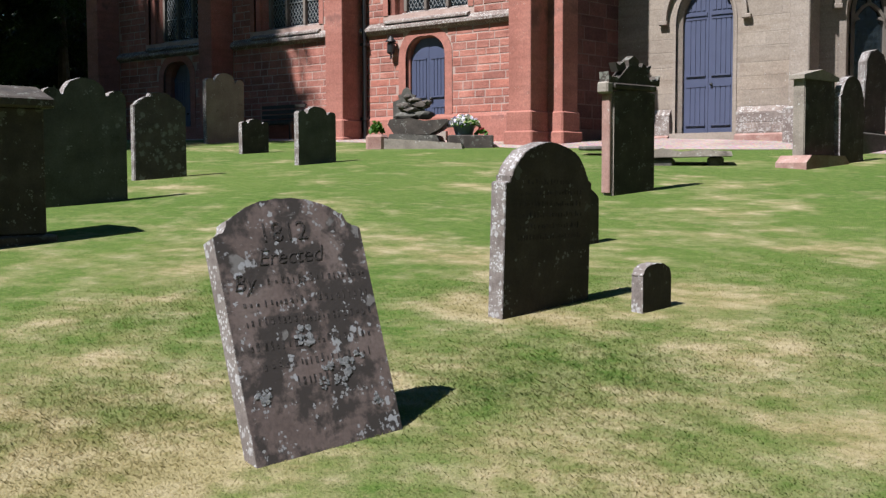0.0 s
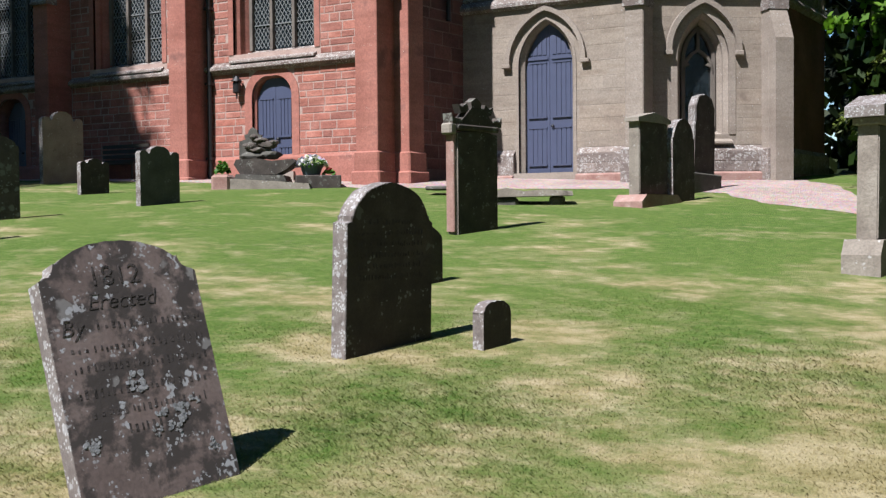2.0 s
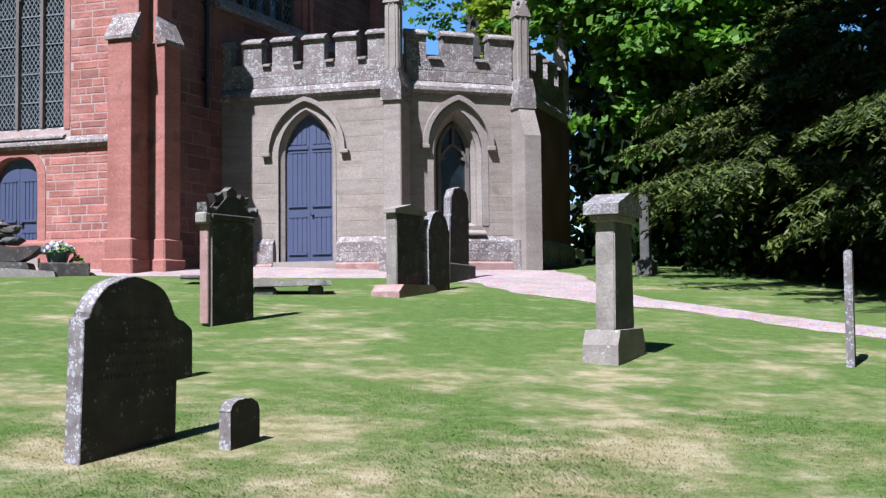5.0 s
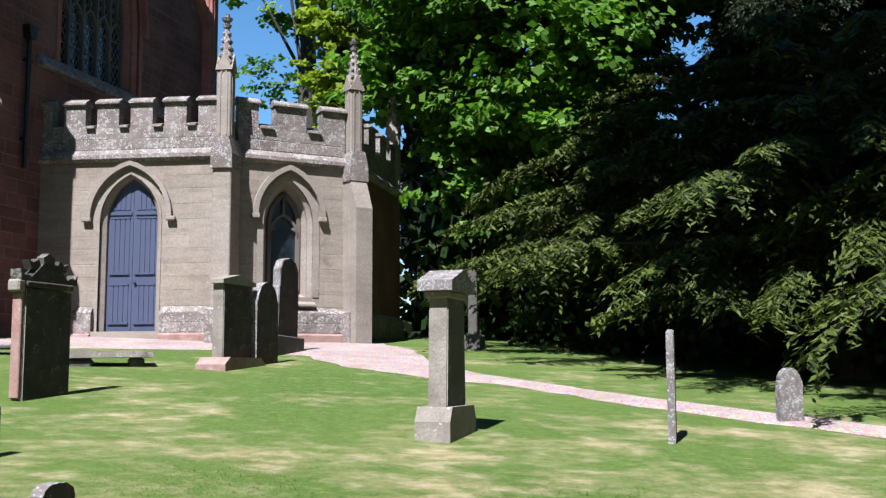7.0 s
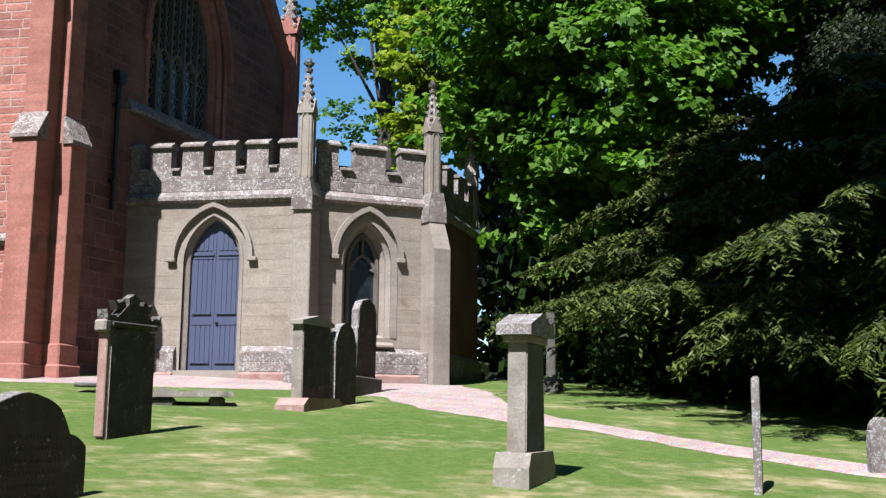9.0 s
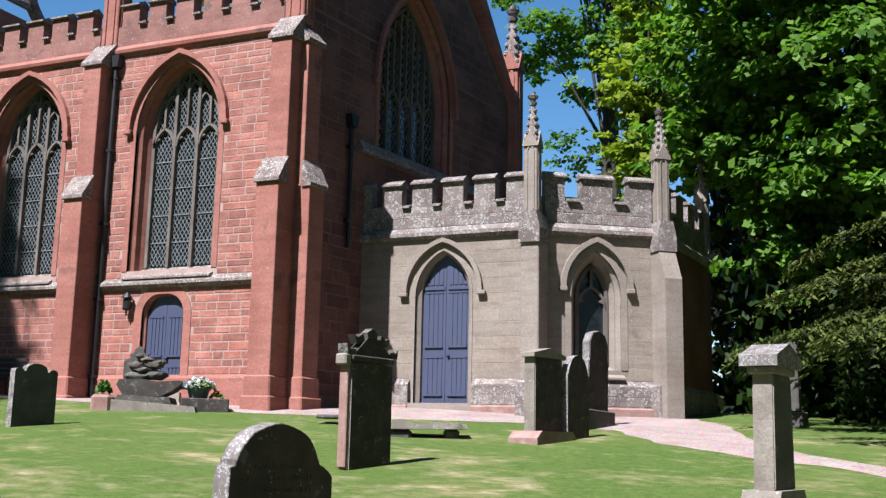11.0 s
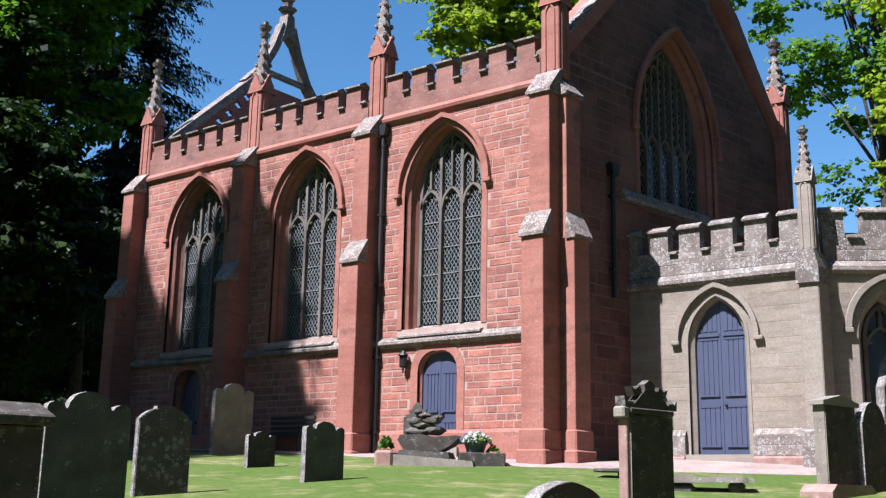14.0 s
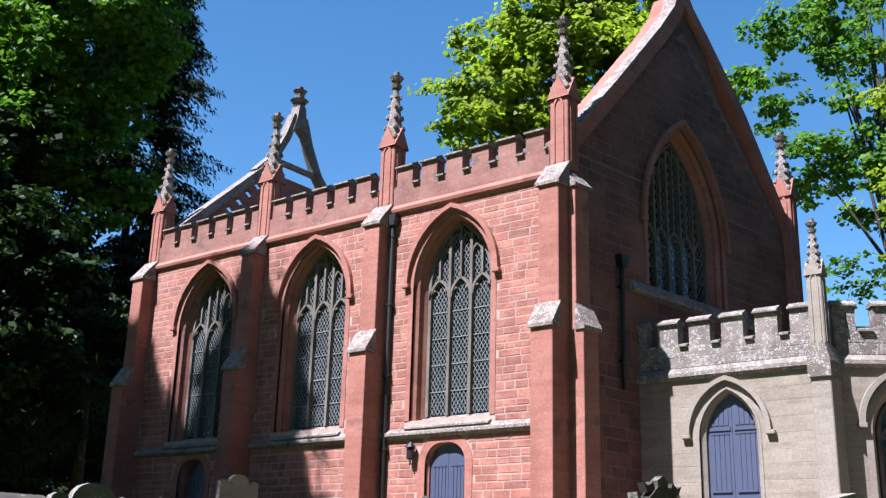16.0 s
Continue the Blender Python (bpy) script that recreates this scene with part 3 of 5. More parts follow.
def window(name, frame_m, c, w, w_in, zs, rise, in_rise, sill, depth, mat, hood_mat, lights, hood_w, hood_rise, hood_zs, label, lattice=0.105):
    """A pointed traceried window: splayed reveal, hood mould, sill, mullions, light heads, panes, leading."""
    th = thing(name, label, "window", frame_m, kind="structure")
    o, i = arch(c, w, zs, rise, sill), arch(c, w_in, zs, in_rise, sill)
    m1 = arch(c, w * 0.6 + w_in * 0.4, zs, rise * 0.6 + in_rise * 0.4, sill)
    o2 = arch(c, w + 0.14, zs, rise + 0.15, sill)
    bm = bmesh.new()
    loft(bm, [[(x, -0.016, z) for x, z in o2], [(x, -0.016, z) for x, z in o], [(x, 0.06, z) for x, z in o], [(x, 0.14, z) for x, z in m1], [(x, 0.22, z) for x, z in m1], [(x, depth, z) for x, z in i], [(x, depth + 0.2, z) for x, z in i]])
    part("reveal", bm, mat, th)
    hood = arch(c, hood_w, hood_zs, hood_rise, hood_zs - 0.02)
    part("hood_mould", a_bar(hood[1:-1], 0.11, -0.12, -0.017), hood_mat, th)
    for sx in (-1, 1):
        part("hood_stop", a_box(c + sx * hood_w - 0.09, -0.13, hood_zs - 0.10, c + sx * hood_w + 0.09, -0.018, hood_zs + 0.0, bevel=0.015), hood_mat, th)
    bm = bmesh.new()
    prism(bm, [(-0.12, sill - 0.2), (-0.12, sill - 0.16), (depth + 0.1, sill + 0.17), (depth + 0.1, sill - 0.2)], 0, 2 * w + 0.1)
    bm.transform(Matrix.Translation((c + w + 0.05, 0, 0)) @ Matrix.Rotation(math.pi / 2, 4, "Z"))
    part("window_sill", bm, WEATHERED if mat is RED_DRESSED else GREY_DRESSED, th, "lichened sloping stone sill")
    y0, y1 = depth - 0.09, depth + 0.06
    foot = sill + 0.12
    lw = 2 * w_in / lights
    frame_ring = arch(c, w_in - 0.03, zs, in_rise - 0.04, foot)
    part("tracery_frame", a_bar(frame_ring, 0.08, y0, y1), TRACERY, th)
    top = lambda x: zs + math.sqrt(max(0.0, ((w_in ** 2 + in_rise ** 2) / (2 * w_in)) ** 2 - (abs(x - c) + (w_in ** 2 + in_rise ** 2) / (2 * w_in) - w_in) ** 2)) - 0.02
    head = zs - 0.30
    for k in range(1, lights):
        x = c - w_in + k * lw
        part("mullion", a_bar([(x, foot), (x, top(x))], 0.075, y0 - 0.01, y1), TRACERY, th)
    for k in range(lights):
        x = c - w_in + (k + 0.5) * lw
        h = arch(x, lw / 2 - 0.03, head, lw * 0.72, head - 0.01, 5)[1:-1]
        part("light_head", a_bar(h, 0.06, y0, y1), TRACERY, th)
        for sx in (-1, 1):
            part("cusp", a_prism([(x + sx * (lw / 2 - 0.05), head + 0.14), (x + sx * (lw / 2 - 0.19), head + 0.2), (x + sx * (lw / 2 - 0.07), head + 0.30)], y0 + 0.02, y1 - 0.02), TRACERY, th)
        z_apex = head + lw * 0.72
        if top(x) - z_apex > 0.2:
            part("tracery_bar", a_bar([(x, z_apex), (x, top(x))], 0.055, y0, y1), TRACERY, th)
        for sx in (-1, 1):
            xx = x + sx * lw / 4
            zz = min(top(xx - lw / 5), top(xx + lw / 5)) - 0.22
            if zz - z_apex > 0.1:
                part("tracery_head", a_bar(arch(xx, lw / 4 - 0.02, zz - 0.1, 0.22, zz - 0.12, 4)[1:-1], 0.045, y0 + 0.01, y1 - 0.01), TRACERY, th)
        a, b = x - lw / 2 + 0.03, x + lw / 2 - 0.03
        part("pane", a_prism([(a, foot - 0.05), (b, foot - 0.05), (b, top(b)), ((a + b) / 2, top(x)), (a, top(a))], depth + 0.0, depth + 0.012), GLASS, th)
    if not lattice:
        return th
    # lead cames, a lattice of lozenges
    bm = bmesh.new()
    step, slope = lattice, 1.55
    for sgn in (-1, 1):
        n_lines = int((2 * w_in * slope + (zs + in_rise - foot)) / (step * slope)) + 2
        for q in range(n_lines):
            off = foot - 2 * w_in * slope + q * step * slope if sgn > 0 else foot + q * step * slope
            pts, on = [], False
            for k in range(49):
                x = c - w_in + 0.03 + (2 * w_in - 0.06) * k / 48
                z = off + sgn * slope * (x - (c - w_in)) if sgn > 0 else off - slope * (x - (c - w_in))
                ok = foot < z < top(x)
                if ok:
                    pts.append((x, z))
            if len(pts) > 1:
                bar(bm, [pts[0], pts[-1]], 0.010, depth - 0.012, depth - 0.001)
    part("lead_cames", bm, LEADING, th, "lead lattice of small lozenges")
    for zz in np.arange(foot + 0.55, head, 0.62):
        part("saddle_bar", a_box(c - w_in, depth - 0.03, zz, c + w_in, depth - 0.013, zz + 0.018), LEADING, th)
    return th


for k, c in enumerate(WIN):
    window("window_%d" % (k + 1), SOUTH, c, W_OUT, W_IN, SPRING, RISE, IN_RISE, SILL, 0.42, RED_DRESSED, RED_DRESSED, 3, 1.30, 1.73, 8.47, "tall pointed church window with leaded lozenge panes and stone tracery")
window("window_4", EAST, 4.87, 1.60, 1.38, 10.2, 2.8, 2.55, 8.55, 0.42, RED_DRESSED, RED_DRESSED, 5, 1.80, 3.0, 10.2, "large shaded gable window with stone tracery", 0.16)


def door(name, frame_m, c, w, zs, rise, z0, depth, leaf_w, surround, mat, hood, label):
    """A pointed doorway with moulded jambs and two panelled blue leaves."""
    th = thing(name, label, "door", frame_m, kind="structure")
    o, i = arch(c, w, zs, rise, z0), arch(c, leaf_w, zs, rise * 0.93, z0)
    o2 = arch(c, w + surround, zs, rise + surround, z0)
    bm = bmesh.new()
    loft(bm, [[(x, 0.0, z) for x, z in o2], [(x, -0.018, z) for x, z in o2], [(x, -0.018, z) for x, z in o], [(x, 0.05, z) for x, z in o], [(x, depth * 0.6, z) for x, z in i], [(x, depth + 0.1, z) for x, z in i]])
    part("door_surround", bm, mat, th)
    if hood:
        hw, hz, hr = hood
        part("hood_mould", a_bar(arch(c, hw, hz, hr, hz)[1:-1], 0.10, -0.11, -0.02), mat, th)
        for sx in (-1, 1):
            part("hood_stop", a_box(c + sx * (hw + 0.03) - 0.1, -0.12, hz - 0.09, c + sx * (hw + 0.03) + 0.1, -0.021, hz, bevel=0.015), mat, th)
    part("threshold", a_box(c - w - 0.1, -0.12, z0 - 0.35, c + w + 0.1, depth + 0.1, z0), GREY_DRESSED, th)
    part("door_back", a_prism(i, depth + 0.03, depth + 0.06), BLUE, th)
    for sx in (-1, 1):
        a, b = (c - leaf_w, c - 0.004) if sx < 0 else (c + 0.004, c + leaf_w)
        leaf = part("door_leaf", a_prism([(a, z0 + 0.01), (b, z0 + 0.01), (b, zs + half_rise(leaf_w, rise * 0.93, b - c)), ((a + b) / 2, zs + half_rise(leaf_w, rise * 0.93, (a + b) / 2 - c)), (a, zs + half_rise(leaf_w, rise * 0.93, a - c))], depth - 0.02, depth + 0.028), BLUE, th)
        height = zs - z0
        lock = z0 + height * (0.40 if not hood else 0.475)
        head = zs - 0.03 if not hood else zs + 0.10
        for za, zb in ((z0 + 0.16, lock - 0.10), (lock + 0.10, head)):
            for lo, hi, lab in ((a + 0.06, b - 0.06, 1),):
                part("panel_moulding", a_box(lo, depth - 0.045, zb - 0.03, hi, depth - 0.021, zb), BLUE, leaf)
                part("panel_moulding", a_box(lo, depth - 0.055, za, hi, depth - 0.021, za + 0.04), BLUE, leaf)
                n = 4
                for q in range(n):
                    u = lo + (hi - lo) * (q + 0.5) / n
                    wd = (hi - lo) / n - 0.022
                    part("plank", a_box(u - wd / 2, depth - 0.034, za + 0.042, u + wd / 2, depth - 0.0205, zb - 0.032), BLUE, leaf)
        if hood:
            part("panel_moulding", a_box(a + 0.05, depth - 0.045, zs + 0.15, b - 0.03, depth - 0.021, zs + 0.22), BLUE, leaf)
            lo, hi = a + 0.06, b - 0.06
            for q in range(4):
                u = lo + (hi - lo) * (q + 0.5) / 4
                zz = zs + half_rise(leaf_w, rise * 0.93, u - c + (0.04 if u > c else -0.04)) - 0.06
                if zz > zs + 0.32:
                    part("plank", a_box(u - 0.045, depth - 0.034, zs + 0.26, u + 0.045, depth - 0.0205, zz), BLUE, leaf)
    bm = bmesh.new()
    bmesh.ops.create_uvsphere(bm, u_segments=10, v_segments=6, radius=0.035, matrix=Matrix.Translation((c + 0.08, depth - 0.06, z0 + (zs - z0) * 0.44)))
    part("door_knob", bm, BLACK, th, "small black door knob")
    return th


def half_rise(w, h, x):
    r = (w * w + h * h) / (2 * w)
    return math.sqrt(max(0.0, r * r - (abs(x) + r - w) ** 2))


door("door_1", SOUTH, DOOR_C, DOOR_W, DOOR_SP, DOOR_R, DOOR_Z, 0.16, 0.50, 0.2, RED_DRESSED, None, "closed slate-blue panelled double door in a red stone arch")
door("door_2", SOUTH, DOOR_B, DOOR_W, DOOR_SP, DOOR_R, DOOR_Z, 0.34, 0.50, 0.2, RED_DRESSED, None, "dark panelled side door in deep shade")
door("door_3", PORCH, -9.33, 0.66, 4.85, 1.0, 2.5, 0.22, 0.565, 0.05, GREY_DRESSED, (0.90, 4.92, 1.16), "tall slate-blue double door in a grey pointed arch")

bm = bmesh.new()
box(bm, -15.68, -0.2, 4.36, -15.52, -0.06, 4.62, bevel=0.03)
bmesh.ops.create_cone(bm, segments=8, radius1=0.13, radius2=0.02, depth=0.12, matrix=Matrix.Translation((-15.60, -0.13, 4.69)))
box(bm, -15.62, -0.14, 4.24, -15.58, -0.12, 4.37)
lant = thing("wall_lantern", "small black iron lantern fixed beside the red stone doorway", "lamp", SOUTH)
part("lantern_body", bm, BLACK, lant)
part("bracket", a_box(-15.64, -0.1, 4.50, -15.56, -0.017, 4.56), BLACK, lant)


def buttress(frame_m, x0, x1, top, low_top, p_low, p_up, mat, cap, foot, label, plinth_top=2.9):
    th = thing("buttress", label, "buttress", frame_m, "church buttresses", "structure")
    e = 0.03
    part("lower_stage", a_box(x0, -p_low, 1.6, x1, -0.003, low_top - 0.5, bevel=0.012), mat, th)
    part("upper_stage", a_box(x0 + e * 0.5, -p_up, low_top - 0.5, x1 - e * 0.5, -0.003, top - 0.5, bevel=0.012), mat, th)
    part("set_off", a_prism_x([(-p_low - 0.06, low_top - 0.56), (-p_low - 0.06, low_top - 0.49), (-p_up - 0.002, low_top + 0.02), (-p_up - 0.002, low_top - 0.56)], x0 - 0.04, x1 + 0.04), cap, th, "lichened sloping weathering stone")
    part("top_weathering", a_prism_x([(-p_up - 0.06, top - 0.56), (-p_up - 0.06, top - 0.49), (-0.05, top + 0.06), (-0.05, top - 0.56)], x0 - 0.04, x1 + 0.04), cap, th, "lichened sloping weathering stone")
    part("plinth", a_box(x0 - 0.04, -p_low - 0.04, 1.6, x1 + 0.04, -0.1, plinth_top, bevel=0.03), mat, th)
    part("foot", a_box(x0 - 0.08, -p_low - 0.08, 1.6, x1 + 0.08, -0.1, foot, bevel=0.03), mat, th)
    return th


for x0, x1 in BUTT:
    buttress(SOUTH, x0, x1, 10.55, 7.37, 0.73, 0.45, RED_DRESSED, WEATHERED, 2.5, "dressed red sandstone buttress with lichened sloping caps")
buttress(EAST, -0.02, 0.48, 10.55, 7.37, 0.68, 0.48, RED_DRESSED, WEATHERED, 2.5, "corner buttress of dressed red sandstone")


def pinnacle(m, w, shaft, spire, mat, tip_mat, label, group):
    """A square shaft, four gablets, a crocketed spire and a finial."""
    th = thing("pinnacle", label, "pinnacle", m, group, "structure")
    part("shaft", a_box(-w / 2, -w / 2, 0, w / 2, w / 2, shaft, bevel=0.02), mat, th)
    for k in range(4):
        rot = Matrix.Rotation(k * math.pi / 2, 4, "Z")
        bm = bmesh.new()
        prism(bm, [(-w * 0.62, shaft - 0.02), (w * 0.62, shaft - 0.02), (0, shaft + w * 1.15)], -w * 0.60, -w * 0.2)
        bm.transform(rot)
        part("gablet", bm, mat, th)
        bm = bmesh.new()
        bar(bm, arch(0, w * 0.25, shaft - w * 0.5, w * 0.5, 0.15, 4), w * 0.1, -w * 0.56, -w * 0.49)
        bm.transform(rot)
        part("blind_arch", bm, mat, th)
    bm = bmesh.new()
    bmesh.ops.create_cone(bm, cap_ends=True, segments=8, radius1=w * 0.56, radius2=w * 0.14, depth=spire, matrix=Matrix.Translation((0, 0, shaft + spire / 2)))
    part("spire", bm, tip_mat, th)
    for k in range(4):
        a = k * math.pi / 2 + math.pi / 4
        for q in range(5):
            f = 0.15 + q * 0.17
            r = (w * 0.62) * (1 - f) + w * 0.16 * f
            bm = bmesh.new()
            bmesh.ops.create_icosphere(bm, subdivisions=1, radius=w * 0.15 * (1.15 - 0.4 * f), matrix=Matrix.Translation((r * math.cos(a), r * math.sin(a), shaft + spire * f)) @ Matrix.Diagonal((1, 1, 1.3, 1)))
            part("crocket", bm, tip_mat, th)
    for dz, r, h in ((0.0, 0.34, 0.10), (0.12, 0.22, 0.12), (0.24, 0.42, 0.10), (0.36, 0.2, 0.16)):
        bm = bmesh.new()
        bmesh.ops.create_cone(bm, cap_ends=True, segments=8, radius1=w * r * 0.75, radius2=w * r, depth=h * w * 2, matrix=Matrix.Translation((0, 0, shaft + spire + dz * w * 2)))
        part("finial", bm, tip_mat, th)
    return th


for (x0, x1), sh in zip(BUTT, (1.7, 1.7, 1.7, 1.7)):
    pinnacle(pose((x0 + x1) / 2, 19.15, 10.5), 0.46, 1.72, 1.72, RED_DRESSED, WEATHERED, "crocketed red sandstone pinnacle with a weathered finial", "nave pinnacles")
pinnacle(pose(-10.3, 28.75, 5.0), 0.5, 7.5, 1.6, RED_DRESSED, WEATHERED, "crocketed red sandstone pinnacle beside the gable", "nave pinnacles")

# gable copings, the bell-cote over the west gable
bm = bmesh.new()
bar(bm, [(0.2, 11.0), (2.2, 13.2), (4.1, 15.4), (4.8, 16.3), (5.08, 16.95)], 0.34, -0.12, 0.75)
cop = thing("gable_coping", "weathered coping stones of the east gable with a sunlit strip", "coping", EAST, kind="structure")
part("coping_slope", bm, RED_DRESSED, cop)
# Pale strip on this slope only: sunlight on its top put in as colour.
part("coping_sun_strip", a_bar([(0.06, 11.12), (2.06, 13.33), (3.96, 15.53), (4.64, 16.42), (4.9, 17.05)], 0.06, -0.13, 0.3), WEATHERED, cop, "pale lichened strip for the sunlit top of the coping")
part("coping_slope", a_bar([(9.85, 11.5), (7.7, 14.35), (6.1, 15.95), (5.4, 16.6), (5.14, 16.95)], 0.34, -0.118, 0.748), RED_DRESSED, cop)
part("gable_top", a_prism([(3.6, 14.55), (5.12, 15.9), (6.7, 14.4), (6.2, 15.7), (5.4, 16.4), (5.12, 16.8), (4.8, 16.2), (4.2, 15.4)], 0.02, 0.7), RED_SHADED_STAINED, cop)
trim_run("sill_course", EAST, 2.5, 9.4, [(-0.14, 8.25), (-0.14, 8.32), (-0.003, 8.54), (-0.003, 8.25)], WEATHERED, wall_east)

WEST = pose(-25.85, 0, 0, 0, 0, 90)
cote = thing("bell_cote", "pierced red sandstone bell-cote on the west gable with a finial", "bell cote", WEST, kind="structure")
cross = lambda y, z, r: [(y + r * (1.0 if k % 2 == 0 else 0.45) * math.cos(k * math.pi / 4), z + r * (1.0 if k % 2 == 0 else 0.45) * math.sin(k * math.pi / 4)) for k in range(8)]
qs = [cross(21.1 + 0.36 * k, 12.60 + 0.38 * k, 0.19) for k in range(5)] + [cross(27.2 - 0.36 * k, 12.60 + 0.38 * k, 0.19) for k in range(5)]
part("pierced_gable", slab([(19.6, 11.2), (28.7, 11.2), (28.7, 11.6), (25.5, 14.8), (22.8, 14.8), (19.6, 11.8)], qs, -0.22, -0.12), RED_DRESSED, cote)
part("coping_slope", a_bar([(19.5, 11.75), (22.7, 14.78)], 0.26, -0.42, 0.05), WEATHERED, cote)
part("coping_slope", a_bar([(28.8, 11.75), (25.6, 14.78)], 0.26, -0.42, 0.05), WEATHERED, cote)
for s in (-1, 1):
    part("leg", a_bar([(24.15 + s * 1.75, 14.6), (24.15 + s * 1.05, 15.35), (24.15 + s * 0.55, 16.25), (24.15 + s * 0.2, 17.2)], 0.25, -0.34, 0.0), WEATHERED, cote)
part("crown_stone", a_prism([(23.75, 16.5), (23.93, 17.1), (24.0, 17.6), (24.3, 17.6), (24.37, 17.1), (24.55, 16.5), (24.15, 16.8)], -0.38, 0.02), WEATHERED, cote)
part("bell_beam", a_box(23.0, -0.27, 15.22, 25.3, -0.1, 15.38), WEATHERED, cote)
for dz, r, h in ((17.72, 0.2, 0.12), (17.9, 0.34, 0.12), (18.08, 0.18, 0.2), (18.28, 0.26, 0.1), (18.4, 0.12, 0.16)):
    bm = bmesh.new()
    bmesh.ops.create_cone(bm, cap_ends=True, segments=8, radius1=r * 0.7, radius2=r, depth=h, matrix=Matrix.Translation((24.15, -0.18, dz - 0.1)))
    part("finial", bm, WEATHERED, cote)

# rain pipes
def pipe(frame_m, x, z0, z1, label):
    th = thing("drainpipe", label, "drainpipe", frame_m)
    bm = bmesh.new()
    bmesh.ops.create_cone(bm, cap_ends=True, segments=10, radius1=0.055, radius2=0.055, depth=z1 - z0, matrix=Matrix.Translation((x, -0.1, (z0 + z1) / 2)))
    part("pipe", bm, BLACK, th)
    part("hopper", a_prism([(x - 0.1, z1), (x + 0.1, z1), (x + 0.15, z1 + 0.28), (x - 0.15, z1 + 0.28)], -0.2, -0.018), BLACK, th)
    for z in np.arange(z0 + 0.6, z1, 1.7):
        part("bracket", a_box(x - 0.085, -0.16, z, x + 0.085, -0.01, z + 0.06), BLACK, th)


pipe(SOUTH, -16.42, 2.3, 10.0, "black cast-iron drainpipe in the corner of a buttress")
pipe(EAST, 2.1, 5.9, 8.7, "dark drainpipe on the shaded gable wall")

# ---- the grey porch ----
P_STR, P_CREN, P_TOP = 6.28, 6.87, 7.5
p_hole = arch(-9.33, 0.66, 4.85, 1.0, 2.5)
wall_porch = put(part("wall_porch_south", slab([(-11.55, 1.6), (-7.22, 1.6), (-7.22, P_STR + 0.1), (-11.55, P_STR + 0.1)], [p_hole], 0.0, 0.6), GREY_DRESSED), PORCH)
tagged(wall_porch, "buff ashlar porch wall with a blue door", "wall", kind="structure")
f_hole = arch(1.36, 0.56, 4.85, 0.95, 3.25)
wall_face = put(part("wall_porch_east", slab([(0, 1.6), (FACE_LEN, 1.6), (FACE_LEN, P_STR + 0.1), (0, P_STR + 0.1)], [f_hole], 0.0, 0.6), GREY_DRESSED), FACE)
tagged(wall_face, "buff ashlar canted porch wall with a window niche", "wall", kind="structure")
# Red-brown stone here carries the wall's deep shade in its colour.
wall_back = put(part("wall_porch_back", a_box(0.02, 0, 1.6, 4.2, 0.5, P_STR + 0.1), RED_SHADED_STAINED), BACK)
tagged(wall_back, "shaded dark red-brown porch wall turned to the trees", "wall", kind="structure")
bm = bmesh.new()
plan = [(-11.2, 22.0), (-7.1, 22.0), (far_corner.x - 0.25, far_corner.y + 0.3), (far_corner.x + 0.1, 27.2), (-10.5, 27.2)]
lo, hi = [bm.verts.new((x, y, 6.8)) for x, y in plan], [bm.verts.new((x, y, 7.0 + 0.06 * (y - 21.9))) for x, y in plan]
bm.faces.new(lo[::-1]), bm.faces.new(hi)
for k in range(5):
    bm.faces.new((lo[k], lo[(k + 1) % 5], hi[(k + 1) % 5], hi[k]))
part_roof = part("porch_roof", bm, LEAD)
tagged(part_roof, "grey lead porch roof behind battlements", "roof", kind="structure")
for wl, L0, L1 in ((wall_porch, -11.45, -7.4), (wall_face, 0.2, FACE_LEN - 0.2), (wall_back, 0.2, 4.2)):
    trim_run("string_course", None, L0, L1, [(-0.12, 6.18), (-0.12, 6.26), (-0.02, 6.38), (0.05, 6.38), (0.05, 6.12), (-0.05, 6.12)], GREY_LICHEN, wl)
    if wl is wall_porch:
        for a, b in ((-11.4, -10.08), (-8.58, -7.4)):
            trim_run("plinth", None, a, b, [(-0.12, 1.6), (-0.12, 2.90), (-0.004, 3.02), (-0.004, 1.6)], GREY_LICHEN, wl)
            trim_run("foot_course", None, a, b, [(-0.2, 1.6), (-0.2, 2.42), (-0.121, 2.46), (-0.121, 1.6)], GRAVE_PINK, wl)
    else:
        trim_run("plinth", None, L0, L1, [(-0.12, 1.6), (-0.12, 2.90), (-0.004, 3.02), (-0.004, 1.6)], GREY_LICHEN, wl)
        trim_run("foot_course", None, L0, L1, [(-0.2, 1.6), (-0.2, 2.42), (-0.121, 2.46), (-0.121, 1.6)], GRAVE_PINK, wl)
parapet(PORCH, -11.42, -7.4, 6.37, P_CREN, P_TOP, -11.655, 0.755, 0.49, 0.28, GREY_LICHEN, GREY_LICHEN, "parapet", "lichen-spotted buff battlements over the porch door")
parapet(FACE, 0.22, FACE_LEN - 0.2, 6.37, P_CREN, P_TOP, -0.05, 1.08, 0.72, 0.28, GREY_LICHEN, GREY_LICHEN, "parapet", "lichen-spotted buff battlements of the canted porch wall")
parapet(BACK, 0.2, 4.0, 6.37, P_CREN, P_TOP, 0.3, 1.0, 0.6, 0.28, GREY_LICHEN, GREY_LICHEN, "parapet", "lichen-spotted buff battlements facing the trees")
window("window_5", FACE, 1.36, 0.56, 0.36, 4.85, 0.95, 0.72, 3.25, 0.4, GREY_DRESSED, GREY_DRESSED, 1, 0.76, 1.05, 5.0, "narrow cusped porch window in a deep stone reveal", 0)


